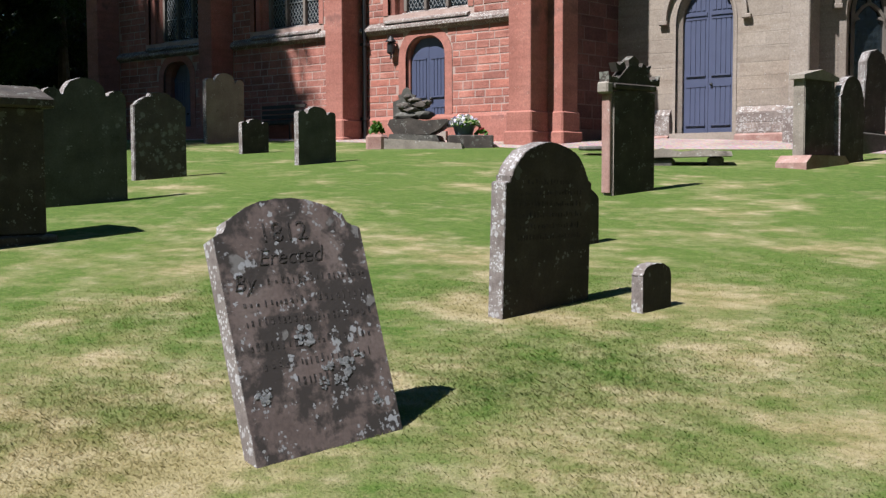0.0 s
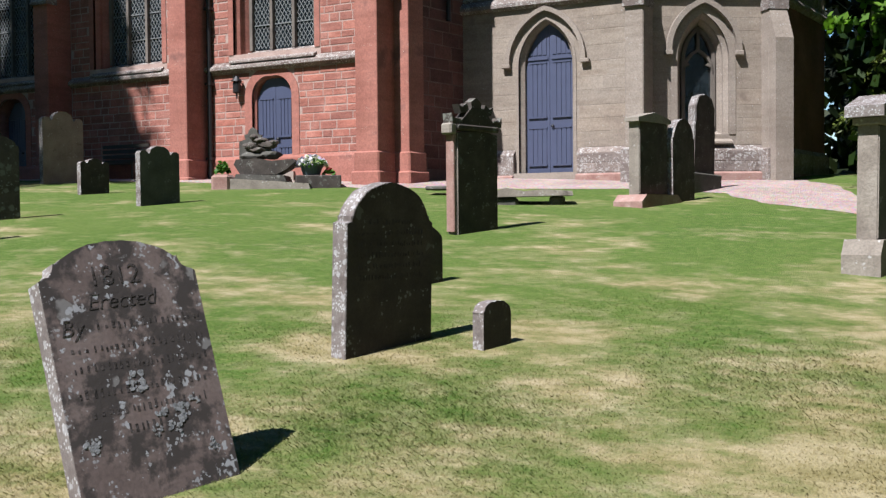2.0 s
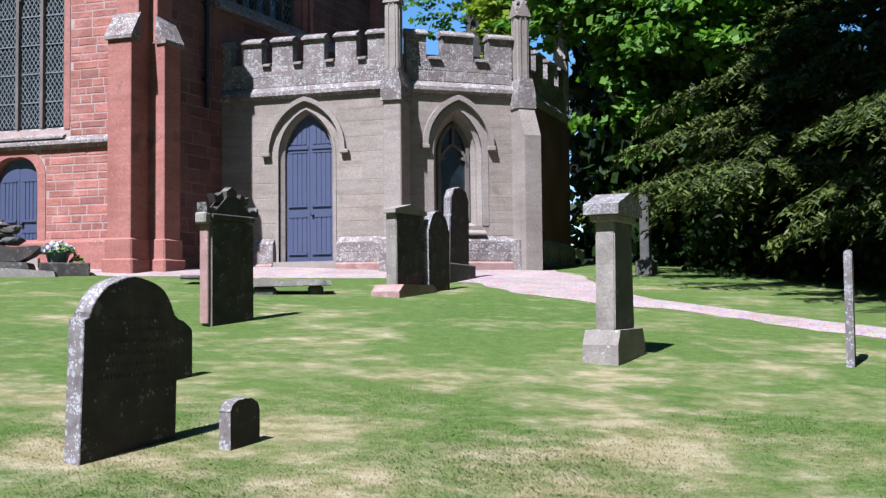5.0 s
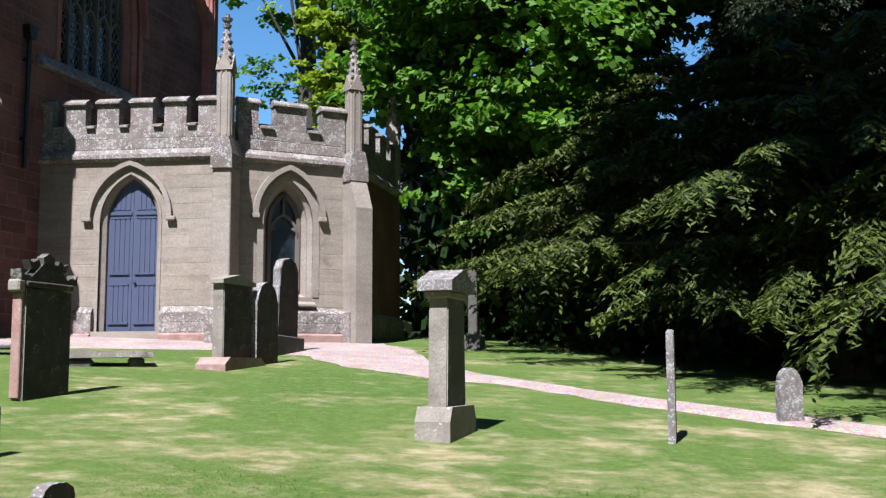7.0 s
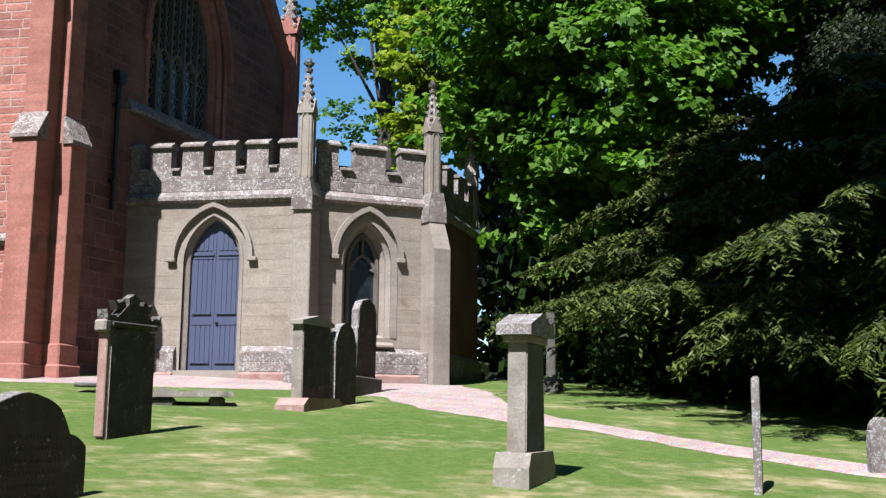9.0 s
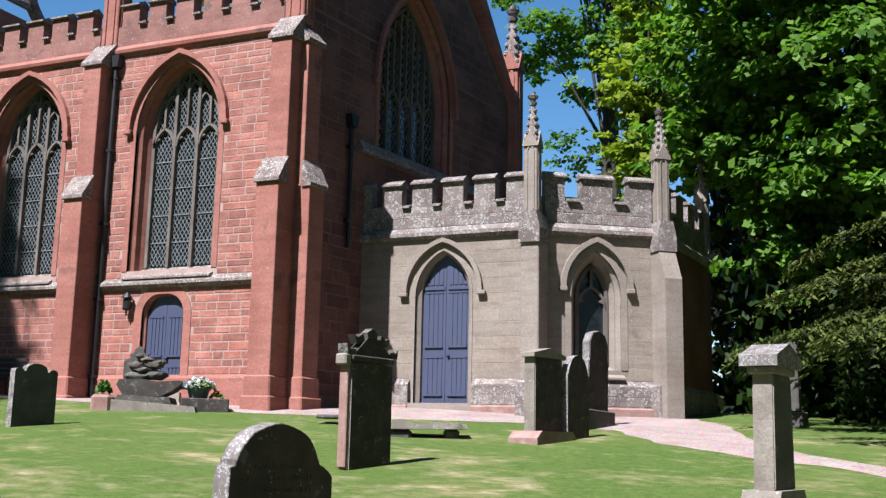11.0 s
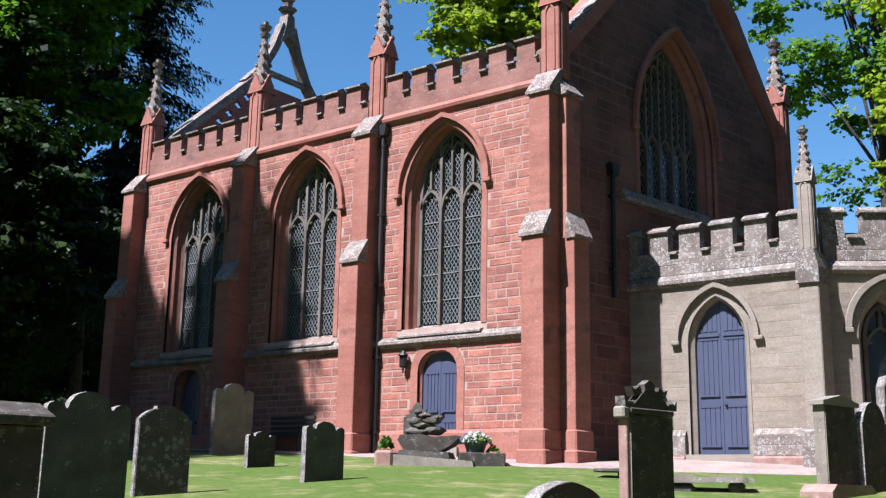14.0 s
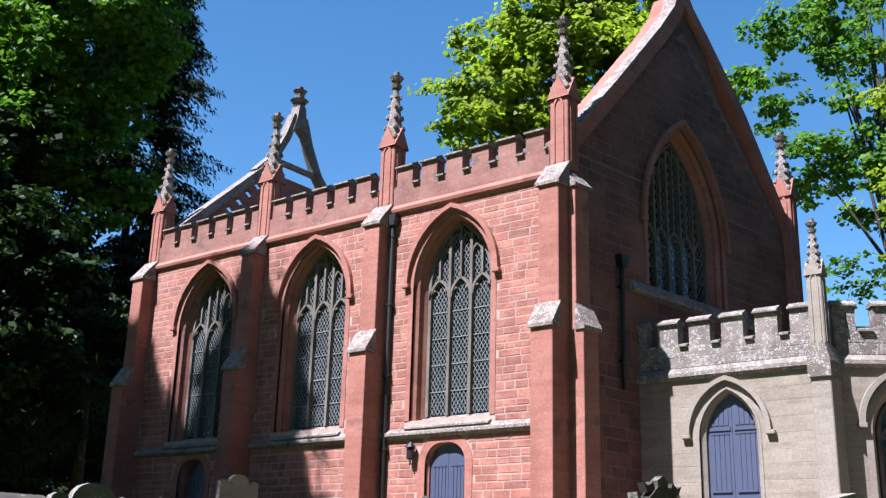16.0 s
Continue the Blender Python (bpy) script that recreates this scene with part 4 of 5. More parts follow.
def porch_pier(m, label, depth=0.24):
    th = thing("corner_pier", label, "buttress", m, "porch piers", "structure")
    part("shaft", a_box(-0.2, -depth, 1.6, 0.2, 0.1, 5.85, bevel=0.02), GREY_DRESSED, th)
    part("cap_block", a_prism([(-0.23, 5.83), (0.23, 5.83), (0.23, 6.15), (0.15, 6.5), (-0.15, 6.5), (-0.23, 6.15)], -depth - 0.06, 0.1), GREY_LICHEN, th, "pale lichened block")
    part("plinth", a_box(-0.28, -depth - 0.09, 1.6, 0.28, 0.1, 2.95, bevel=0.03), GREY_LICHEN, th)
    return th


mid = (FACE.to_euler().z) / 2
porch_pier(pose(-7.15, 21.64, 0, 0, 0, 0), "buff stone pier at the porch corner", 0.52)
pinnacle(pose(-7.17, 21.35, 6.4, 0, 0, 0), 0.30, 1.55, 0.95, GREY_DRESSED, GREY_LICHEN, "slender buff stone pinnacle on the porch corner", "porch pinnacles")
th = porch_pier(pose(far_corner.x, far_corner.y - 0.05, 0, 0, 0, 40), "deep buff stone pier at the far porch corner")
part("set_off", a_prism_x([(-0.55, 5.2), (-0.22, 5.95), (-0.22, 5.2)], -0.2, 0.2), GREY_DRESSED, th)
part("projecting_stage", a_box(-0.199, -0.55, 1.6, 0.199, -0.241, 5.2), GREY_DRESSED, th)
pinnacle(pose(far_corner.x, far_corner.y, 6.4, 0, 0, 40), 0.30, 1.55, 0.95, GREY_DRESSED, GREY_LICHEN, "slender buff stone pinnacle on the far porch corner", "porch pinnacles")
pinnacle(BACK @ pose(3.9, 0.1, 6.3), 0.30, 1.5, 0.95, GREY_DRESSED, GREY_LICHEN, "slender buff stone pinnacle half hidden by leaves", "porch pinnacles")


# ---- gravestones ----
def outline(kind):
    """Half outlines of headstones, from the foot up: x as a share of the half width, z as a share of the height."""
    def arc(cx, cz, rx, rz, a0, a1, n=7):
        return [(cx + rx * math.cos(radians(a0 + (a1 - a0) * i / n)), cz + rz * math.sin(radians(a0 + (a1 - a0) * i / n))) for i in range(n + 1)]
    if kind == "shouldered":
        half = [(1, 0), (1, 0.855), (0.97, 0.862), (0.92, 0.865)] + arc(0.92, 0.92, 0.12, 0.05, 270, 180, 4) + arc(0, 0.80, 0.955, 0.20, 37, 90, 8)
    elif kind == "round":
        half = [(1, 0), (1, 0.72)] + arc(0, 0.72, 1.0, 0.28, 0, 90, 9)
    elif kind == "cut":
        half = [(1, 0), (1, 0.76), (0.9, 0.775), (0.9, 0.80)] + arc(0, 0.74, 0.90, 0.26, 12, 90, 8)
    elif kind == "scallop":
        half = [(1, 0), (1, 0.86)] + arc(0.78, 0.86, 0.22, 0.055, 0, 180, 5) + [(0.52, 0.87)] + arc(0, 0.88, 0.5, 0.12, 15, 90, 6)
    elif kind == "ogee":
        half = [(1, 0), (1, 0.84), (0.92, 0.85), (0.84, 0.89), (0.62, 0.93), (0.4, 0.955), (0.36, 0.985), (0.0, 1.0)]
    else:
        half = [(1, 0), (1, 0.97), (0, 1.0)]
    return half


def full(half, w, h, sink=0.2):
    right = [(x * w / 2, z * h if z > 0 else -sink) for x, z in half]
    left = [(-x, z) for x, z in reversed(right) if x > 1e-6]
    return right + left


def slab_stone(bm, pts, t, bevel=0.012, jitter=0.004, seed=0):
    rng = random.Random(seed)
    pts = [(x + rng.uniform(-jitter, jitter), z + rng.uniform(-jitter, jitter)) for x, z in pts]
    prism(bm, pts, 0, t)
    if bevel:
        es = [e for e in bm.edges if abs(e.verts[0].co.y - e.verts[1].co.y) < 1e-5]
        bmesh.ops.bevel(bm, geom=es, offset=bevel, segments=2, affect="EDGES", clamp_overlap=True)


def stand(x, y, u_az, lean=0, tip=0):
    """Pose of a stone whose face runs towards azimuth u_az (degrees from north, clockwise); its front looks to the right of that."""
    return pose(x, y, ground_z(x, y), 0, 0, 90 - u_az) @ pose(0, 0, 0, tip, lean, 0)


def headstone(label, x, y, u_az, w, h, t, kind, mat, lean=0, tip=0, seed=0, name="headstone", edge=GRAVE_SIDE):
    bm = bmesh.new()
    slab_stone(bm, full(outline(kind), w, h), t, seed=seed)
    th = thing(name, label, "gravestone", stand(x, y, u_az, lean, tip), "churchyard headstones")
    edged(part("slab", bm, mat, th), edge)
    return th


def edged(ob, mat):
    """The narrow edges of a slab take a material of their own."""
    ob.data.materials.append(mat)
    for p in ob.data.polygons:
        if abs(p.normal.y) < 0.5:
            p.material_index = 1
    return ob


def lichen(th, spots, seed):
    """Crusts of lichen on a face: x, z and radius."""
    rng = random.Random(seed)
    for x, z, r in spots:
        bm = bmesh.new()
        for _ in range(int(12 + 5000 * r * r)):
            a, d = rng.uniform(0, 6.28), r * rng.random() ** 0.7
            cx, cz, cr = x + d * math.cos(a), z + d * math.sin(a), r * rng.uniform(0.14, 0.36)
            h = -0.0015 - 0.002 * rng.random()
            prism(bm, [(cx + cr * rng.uniform(0.5, 1.2) * math.cos(k * 0.785), cz + cr * rng.uniform(0.5, 1.2) * math.sin(k * 0.785)) for k in range(8)], h, 0.003)
        tagged(part("lichen_patch", bm, LICHEN, th, "crumbly pale grey lichen crust"), kind="stuff")


def face_bars(th, rows, mat, proud=0.004):
    """Worn lettering that cannot be made out, as shallow bars; rows of z, x0, x1."""
    rng = random.Random(5)
    for z, x0, x1 in rows:
        x = x0
        while x < x1:
            w = rng.uniform(0.008, 0.022)
            part("worn_letter", a_box(x, -proud, z + rng.uniform(0, 0.01), min(x + w * 0.6, x1), 0.003, z + rng.uniform(0.02, 0.04)), mat, th)
            x += w + rng.uniform(0.004, 0.02)


def carved(th, body, x, z, size, mat, shear=0.0):
    cu = bpy.data.curves.new("lettering", "FONT")
    cu.body, cu.size, cu.extrude, cu.shear, cu.align_x, cu.offset = body, size, 0.0012, shear, "CENTER", -0.0012
    ob = new("lettering", cu)
    ob.data.materials.append(mat)
    ob.parent = th
    ob.matrix_basis = pose(x, -0.0008, z, 90, 0, 0)
    return ob


# Letters stand proud; the shade of a carved cut is in their colour.
LETTER = stone_mat("shadowed_letter_cut", (0.03, 0.022, 0.02), (0.055, 0.042, 0.038), (0.09, 0.07, 0.065), 6, 60, by_object=True)
s = headstone("leaning brown headstone blotched with grey lichen and old lettering", -2.991, 3.216, 15.9, 0.711, 1.09, 0.10, "shouldered", GRAVE_BROWN, -2.0, -18.6, 1)
lichen(s, [(-0.03, 0.48, 0.045), (-0.26, 0.26, 0.042), (0.05, 0.35, 0.03), (0.15, 0.33, 0.045), (0.10, 0.27, 0.03), (0.21, 0.37, 0.026), (0.26, 0.17, 0.026), (0.02, 0.27, 0.024)], 0)
carved(s, "1812", -0.03, 0.90, 0.12, LETTER)
carved(s, "Erected", -0.02, 0.80, 0.10, LETTER, 0.25)
carved(s, "By", -0.26, 0.70, 0.10, LETTER, 0.25)
face_bars(s, [(0.71, -0.15, 0.33), (0.62, -0.28, 0.33), (0.54, -0.28, 0.33), (0.44, -0.28, 0.30), (0.36, -0.24, 0.28), (0.28, -0.10, 0.05)], LETTER, 0.0012)
s = headstone("dark round-topped headstone with a pale lichened edge", -3.59, 5.88, 12, 0.80, 1.07, 0.13, "cut", GRAVE_DARK, 0, 2, 2)
face_bars(s, [(0.80, -0.2, 0.2), (0.73, -0.3, 0.3), (0.66, -0.3, 0.3), (0.59, -0.3, 0.3), (0.52, -0.3, 0.28), (0.45, -0.28, 0.3)], LETTER, 0.003)
headstone("small round-topped footstone beside the dark headstone", -2.98, 6.22, 12, 0.29, 0.30, 0.09, "round", GRAVE_DARK, 0, 0, 3, "footstone")
headstone("low dark headstone standing behind another", -4.66, 8.10, 12, 0.62, 0.54, 0.12, "round", GRAVE_DARK, 0, 0, 4)
headstone("wide grey-green headstone with a triple scalloped top", -11.13, 7.7, 9, 1.04, 1.50, 0.13, "scallop", GRAVE_GREY, 0, 0, 5)
headstone("headstone blotched with round lichen under a stepped top", -12.88, 10.18, 14, 0.82, 1.27, 0.13, "ogee", GRAVE_LICHEN, 0, 0, 6)
headstone("tall tan headstone with three small lobes on top", -18.43, 16.38, 8, 1.0, 1.56, 0.14, "scallop", GRAVE_TAN, 0, 0, 7)
headstone("small scalloped headstone in the grass", -15.36, 14.4, 8, 0.62, 0.66, 0.11, "scallop", GRAVE_DARK, 0, 0, 8)
headstone("grey headstone with a shaped wavy top", -12.5, 13.12, 6, 0.82, 0.95, 0.11, "scallop", GRAVE_GREY, 0, 0, 9)

# chest-like monument at the edge of the lawn
tomb = thing("monument", "large dark brown monument with a sloping moulded top", "monument", stand(-9.15, 5.05, 9))
part("base", a_box(-0.9, -0.06, -0.3, 0.84, 0.66, 0.12, bevel=0.02), GRAVE_DARK, tomb)
part("body", a_box(-0.85, 0.0, 0.12, 0.76, 0.6, 1.30, bevel=0.015), GRAVE_DARK, tomb)
part("cornice", a_box(-0.92, -0.07, 1.30, 0.84, 0.67, 1.40, bevel=0.02), GRAVE_DARK, tomb)
part("top", a_prism_x([(-0.04, 1.40), (0.3, 1.52), (0.64, 1.40)], -0.9, 0.82), GRAVE_DARK, tomb)

# tall monument with eared pediment
mon = thing("headstone", "tall dark headstone with a scrolled pediment and eared corners", "gravestone", stand(-6.06, 11.97, 12.5) @ Matrix.Diagonal((1.11, 1, 1, 1)), "churchyard headstones")
bm = bmesh.new()
slab_stone(bm, full(outline("plain"), 0.72, 1.27), 0.16)
edged(part("slab", bm, GRAVE_DARK, mon), GRAVE_TAN)
part("cornice", a_box(-0.36, -0.02, 1.26, 0.37, 0.18, 1.33, bevel=0.015), GRAVE_DARK, mon)
part("pediment", a_prism([(-0.33, 1.33), (0.34, 1.33), (0.2, 1.45), (0.10, 1.55), (-0.10, 1.55), (-0.2, 1.45)], 0.0, 0.15), GRAVE_DARK, mon)
part("crest", a_prism([(-0.08, 1.55), (0.08, 1.55), (0.09, 1.62), (0.0, 1.68), (-0.09, 1.62)], 0.02, 0.13), GRAVE_LICHEN, mon)
for sx in (-1, 1):
    part("ear", a_prism([(sx * 0.24, 1.33), (sx * 0.43, 1.33), (sx * 0.44, 1.46), (sx * 0.40, 1.40), (sx * 0.30, 1.40)], 0.0, 0.15), GRAVE_LICHEN, mon)
    part("scroll", a_prism([(sx * 0.12, 1.5), (sx * 0.26, 1.47), (sx * 0.31, 1.58), (sx * 0.24, 1.55), (sx * 0.16, 1.6)], 0.02, 0.13), GRAVE_DARK, mon)
part("column", a_box(-0.405, 0.015, 0.0, -0.361, 0.145, 1.2, bevel=0.01), GRAVE_PINK, mon, "pink sandstone side shaft")
part("capital", a_box(-0.47, -0.005, 1.2, -0.36, 0.165, 1.34, bevel=0.02), GRAVE_TAN, mon, "carved tan capital")

# pair by the path
mon = thing("headstone", "tall headstone with a low gabled top on a pink base", "gravestone", stand(-5.25, 16.5, 12.5) @ Matrix.Diagonal((1.19, 1, 1, 1)), "churchyard headstones")
part("base", a_prism([(-0.52, -0.2), (0.52, -0.2), (0.52, 0.05), (0.40, 0.16), (-0.40, 0.16), (-0.52, 0.05)], -0.16, 0.36), GRAVE_PINK, mon, "pink sandstone base")
bm = bmesh.new()
slab_stone(bm, [(0.36, 0.16), (0.36, 1.3), (-0.36, 1.3), (-0.36, 0.16)], 0.2)
edged(part("slab", bm, GRAVE_DARK, mon), GRAVE_TAN)
part("gabled_top", a_prism([(-0.42, 1.30), (0.42, 1.30), (0.42, 1.36), (0.0, 1.46), (-0.42, 1.36)], -0.03, 0.23), GRAVE_TAN, mon)
headstone("dark headstone close behind a gabled one", -5.0, 17.3, 12.5, 0.72, 1.35, 0.14, "cut", GRAVE_DARK, 0, 0, 12)
mon = thing("headstone", "tall dark round-topped headstone on a stone plinth", "gravestone", stand(-5.28, 19.55, 13.5, 2) @ Matrix.Diagonal((1.42, 0.8, 1, 1)), "churchyard headstones")
bm = bmesh.new()
slab_stone(bm, [(0.27, 0.3), (0.27, 1.2), (0.25, 1.25), (0.25, 1.55), (0.17, 1.72), (0.0, 1.79), (-0.17, 1.72), (-0.25, 1.55), (-0.25, 1.25), (-0.27, 1.2), (-0.27, 0.3)], 0.2)
edged(part("slab", bm, GRAVE_DARK, mon), GRAVE_SIDE)
part("plinth", a_box(-0.37, -0.1, -0.2, 0.37, 0.3, 0.32, bevel=0.02), GRAVE_GREY, mon)

# pillar with a gabled cap
mon = thing("pillar_monument", "tan sandstone slab pillar with a gabled lichened cap", "monument", stand(-1.15, 10.85, 11))
part("base", a_prism([(-0.44, -0.25), (0.44, -0.25), (0.44, 0.16), (0.36, 0.30), (-0.36, 0.30), (-0.44, 0.16)], -0.07, 0.29), GRAVE_TAN, mon, "weathered pinkish base block")
bm = bmesh.new()
slab_stone(bm, [(0.31, 0.3), (0.27, 1.36), (-0.27, 1.36), (-0.31, 0.3)], 0.2)
edged(part("shaft", bm, GRAVE_GREY, mon), GRAVE_TAN)
part("neck", a_box(-0.33, -0.03, 1.36, 0.33, 0.23, 1.43, bevel=0.01), GRAVE_TAN, mon)
part("cap", a_prism([(-0.39, 1.43), (0.39, 1.43), (0.39, 1.53), (0.0, 1.66), (-0.39, 1.53)], -0.08, 0.28), GRAVE_SIDE, mon, "pale lichened gabled cap")

headstone("thin pale headstone seen edge on, spotted with white lichen", 1.03, 11.3, 6.5, 0.45, 1.13, 0.075, "plain", GRAVE_SIDE, 0, 0, 14)
headstone("small pale headstone with a rounded shouldered top", 2.55, 13.3, 70, 0.30, 0.66, 0.1, "cut", GRAVE_SIDE, 0, 0, 15)
mon = thing("pillar_monument", "slender stone pillar in shade under the yew", "monument", stand(-2.0, 23.0, 11))
part("base", a_box(-0.2, -0.05, -0.2, 0.2, 0.32, 0.3, bevel=0.02), GRAVE_GREY, mon)
part("shaft", a_box(-0.12, 0.04, 0.3, 0.12, 0.24, 1.7, bevel=0.02), GRAVE_GREY, mon)

# fallen table stone on stub legs
mon = thing("table_stone", "broken flat stone slab on short legs in the grass", "gravestone", pose(-7.05, 16.0, ground_z(-7.05, 16.0), 0, 0, 24))
part("slab", a_prism([(-0.72, 0.11), (0.58, 0.13), (0.56, 0.20), (0.1, 0.23), (-0.2, 0.20), (-0.5, 0.26), (-0.7, 0.2)], -0.3, 0.35), GRAVE_TAN, mon)
part("leg", a_box(0.2, -0.2, -0.1, 0.45, 0.2, 0.129, bevel=0.04), GRAVE_GREY, mon)
part("leg", a_box(-0.68, -0.25, -0.1, -0.3, 0.25, 0.115, bevel=0.05), GRAVE_GREY, mon)
mon = thing("table_stone", "low flat stone beside the gravel", "gravestone", pose(-9.2, 16.8, ground_z(-9.2, 16.8), 0, 0, 12))
part("slab", a_box(-0.3, -0.25, 0.08, 0.7, 0.3, 0.15, bevel=0.02), GRAVE_GREY, mon)
part("leg", a_box(0.1, -0.15, -0.1, 0.4, 0.15, 0.08), GRAVE_DARK, mon)

# heap of carved fragments, planter and pots by the red doorway
gz = ground_z(-13.4, 16.9)
heap = thing("stone_monument", "heap of dark carved monument stones on a broken slab", "monument", pose(-13.4, 16.95, gz, 0, 0, 27))
part("base_slab", a_prism([(-0.9, -0.1), (1.0, -0.1), (0.96, 0.07), (0.3, 0.12), (-0.9, 0.2)], -0.45, 0.5), GRAVE_TAN, heap, "pale broken base slab")
part("step", a_prism([(-0.55, 0.15), (0.5, 0.12), (0.45, 0.24), (-0.5, 0.27)], -0.3, 0.42), GRAVE_GREY, heap)
part("block", a_box(-0.95, -0.5, -0.1, -0.58, 0.05, 0.26, bevel=0.05), GRAVE_PINK, heap, "weathered pinkish block")
part("bowl", a_prism([(-0.42, 0.26), (0.3, 0.26), (0.5, 0.36), (0.66, 0.50), (0.62, 0.56), (0.2, 0.53), (-0.1, 0.58), (-0.5, 0.56), (-0.55, 0.46)], -0.26, 0.34), GRAVE_DARK, heap, "dark boat-shaped stone")
part("back_stone", a_prism([(-0.56, 0.3), (-0.08, 0.3), (-0.06, 0.92), (-0.13, 1.0), (-0.10, 1.08), (-0.18, 1.10), (-0.2, 1.18), (-0.28, 1.24), (-0.36, 1.18), (-0.38, 1.10), (-0.46, 1.08), (-0.43, 1.0), (-0.56, 0.94)], 0.3, 0.43), GRAVE_GREY, heap, "upright stone with a lobed head")
rng = random.Random(77)
for cx, cz, rx, rz in ((-0.22, 0.64, 0.30, 0.09), (0.12, 0.66, 0.22, 0.10), (-0.1, 0.76, 0.26, 0.07), (-0.28, 0.84, 0.16, 0.08), (0.06, 0.86, 0.24, 0.08), (0.2, 0.90, 0.10, 0.06), (-0.08, 0.95, 0.17, 0.06), (-0.2, 1.01, 0.08, 0.07)):
    bm = bmesh.new()
    bmesh.ops.create_icosphere(bm, subdivisions=2, radius=1.0)
    for v in bm.verts:
        k = 1.0 + 0.28 * noise.noise(v.co * 2.3 + Vector((cx * 9, cz * 9, 1))) + rng.uniform(-0.05, 0.05)
        v.co = Vector((cx + v.co.x * rx * k, 0.06 + v.co.y * 0.17 * k, cz + v.co.z * rz * k))
    part("carved_fragment", bm, GRAVE_LICHEN if cz > 0.7 else GRAVE_GREY, heap)


def flowers(m, rx, ry, rz, count, petal, label, name="flower_clump"):
    rng = random.Random(count)
    th = thing(name, label, "flowers", m)
    for part_name, mat, num, size in (("leaves", SHRUB, count, 0.05), ("petals", petal, count, 0.045)):
        vs, fs = [], []
        for _ in range(num):
            a, q, e = rng.uniform(0, 6.28), rng.random() ** 0.5, rng.random()
            up = 1.0 if part_name == "petals" else 0.8
            c = Vector((rx * q * math.cos(a), ry * q * math.sin(a), rz * math.sqrt(max(0, 1 - q * q)) * up * (0.6 + 0.4 * e)))
            r = Euler((rng.uniform(-1, 1), rng.uniform(-1, 1), a)).to_matrix()
            k = len(vs)
            vs += [tuple(c + r @ Vector((sx * size, sy * size, 0))) for sx, sy in ((-1, -0.6), (0.2, -1), (1, 0.4), (-0.1, 1))]
            fs.append((k, k + 1, k + 2, k + 3))
        tagged(raw(part_name, vs, fs, mat, th), kind="stuff")
    return th


gz = ground_z(-12.45, 17.45)
trough = thing("stone_trough", "dark stone trough beside the red doorway", "planter", pose(-12.45, 17.45, gz, 0, 0, 40))
part("trough_body", a_box(-0.45, -0.22, -0.1, 0.45, 0.28, 0.24, bevel=0.02), GRAVE_DARK, trough)
pot = thing("flower_pot", "blue-grey flower pot standing on the stone trough", "pot", pose(-12.6, 17.45, gz + 0.24))
bm = bmesh.new()
bmesh.ops.create_cone(bm, cap_ends=True, segments=16, radius1=0.17, radius2=0.23, depth=0.2, matrix=Matrix.Translation((0, 0, 0.1)))
part("pot_body", bm, PLANTER, pot)
flowers(pose(-12.6, 17.45, gz + 0.40), 0.32, 0.3, 0.26, 220, PETAL, "white and lilac pansies in a pot")
flowers(pose(-12.25, 17.55, gz + 0.24), 0.12, 0.10, 0.14, 16, PETAL_RED, "red flowers beside the pansies")
gz = ground_z(-14.75, 17.2)
pot = thing("flower_pot", "small dark plant pot by the wall", "pot", pose(-14.6, 17.1, gz - 0.02))
bm = bmesh.new()
bmesh.ops.create_cone(bm, cap_ends=True, segments=14, radius1=0.1, radius2=0.14, depth=0.24, matrix=Matrix.Translation((0, 0, 0.12)))
part("pot_body", bm, PLANTER, pot)
flowers(pose(-14.6, 17.1, gz + 0.2), 0.15, 0.15, 0.3, 70, SHRUB, "leafy green plant in a small pot", "potted_plant")
bench = thing("garden_bench", "dark slatted garden bench in the shade against the wall", "bench", pose(-18.9, 18.45, ground_z(-18.9, 18.4)))
for k in range(4):
    part("back_slat", a_box(-0.75, 0.20, 0.42 + 0.12 * k, 0.75, 0.24, 0.50 + 0.12 * k), BENCH_WOOD, bench)
for k in range(4):
    part("seat_slat", a_box(-0.75, -0.3 + 0.12 * k, 0.38, 0.75, -0.2 + 0.12 * k, 0.42), BENCH_WOOD, bench)
for x in (-0.7, 0.66):
    part("leg", a_box(x, -0.28, -0.1, x + 0.05, -0.23, 0.38), BENCH_WOOD, bench)
    part("leg", a_box(x, 0.2, -0.1, x + 0.05, 0.25, 0.38), BENCH_WOOD, bench)


# ---- trees ----
def limb(bm, a, b, r0, r1, n=7):
    a, b = Vector(a), Vector(b)
    d = b - a
    m = Matrix.Translation((a + b) / 2) @ d.to_track_quat("Z", "Y").to_matrix().to_4x4()
    bmesh.ops.create_cone(bm, segments=n, radius1=r0, radius2=r1, depth=d.length, matrix=m)


def quads(centres, us, vs):
    """Four corners for each leaf, as flat arrays."""
    c = np.stack([centres - us - vs * 0.2, centres - vs, centres + us - vs * 0.2, centres + vs], 1).reshape(-1, 3)
    f = np.arange(len(c)).reshape(-1, 4)
    return c, f


def leaf_mesh(name, c, f, mat, parent):
    me = bpy.data.meshes.new(name)
    me.vertices.add(len(c))
    me.vertices.foreach_set("co", c.astype(np.float32).ravel())
    me.loops.add(f.size)
    me.loops.foreach_set("vertex_index", f.astype(np.int32).ravel())
    me.polygons.add(len(f))
    me.polygons.foreach_set("loop_start", np.arange(0, f.size, 4, dtype=np.int32))
    me.update(calc_edges=True)
    me.materials.append(mat)
    ob = new(name, me)
    ob.parent = parent
    return tagged(ob, kind="stuff")


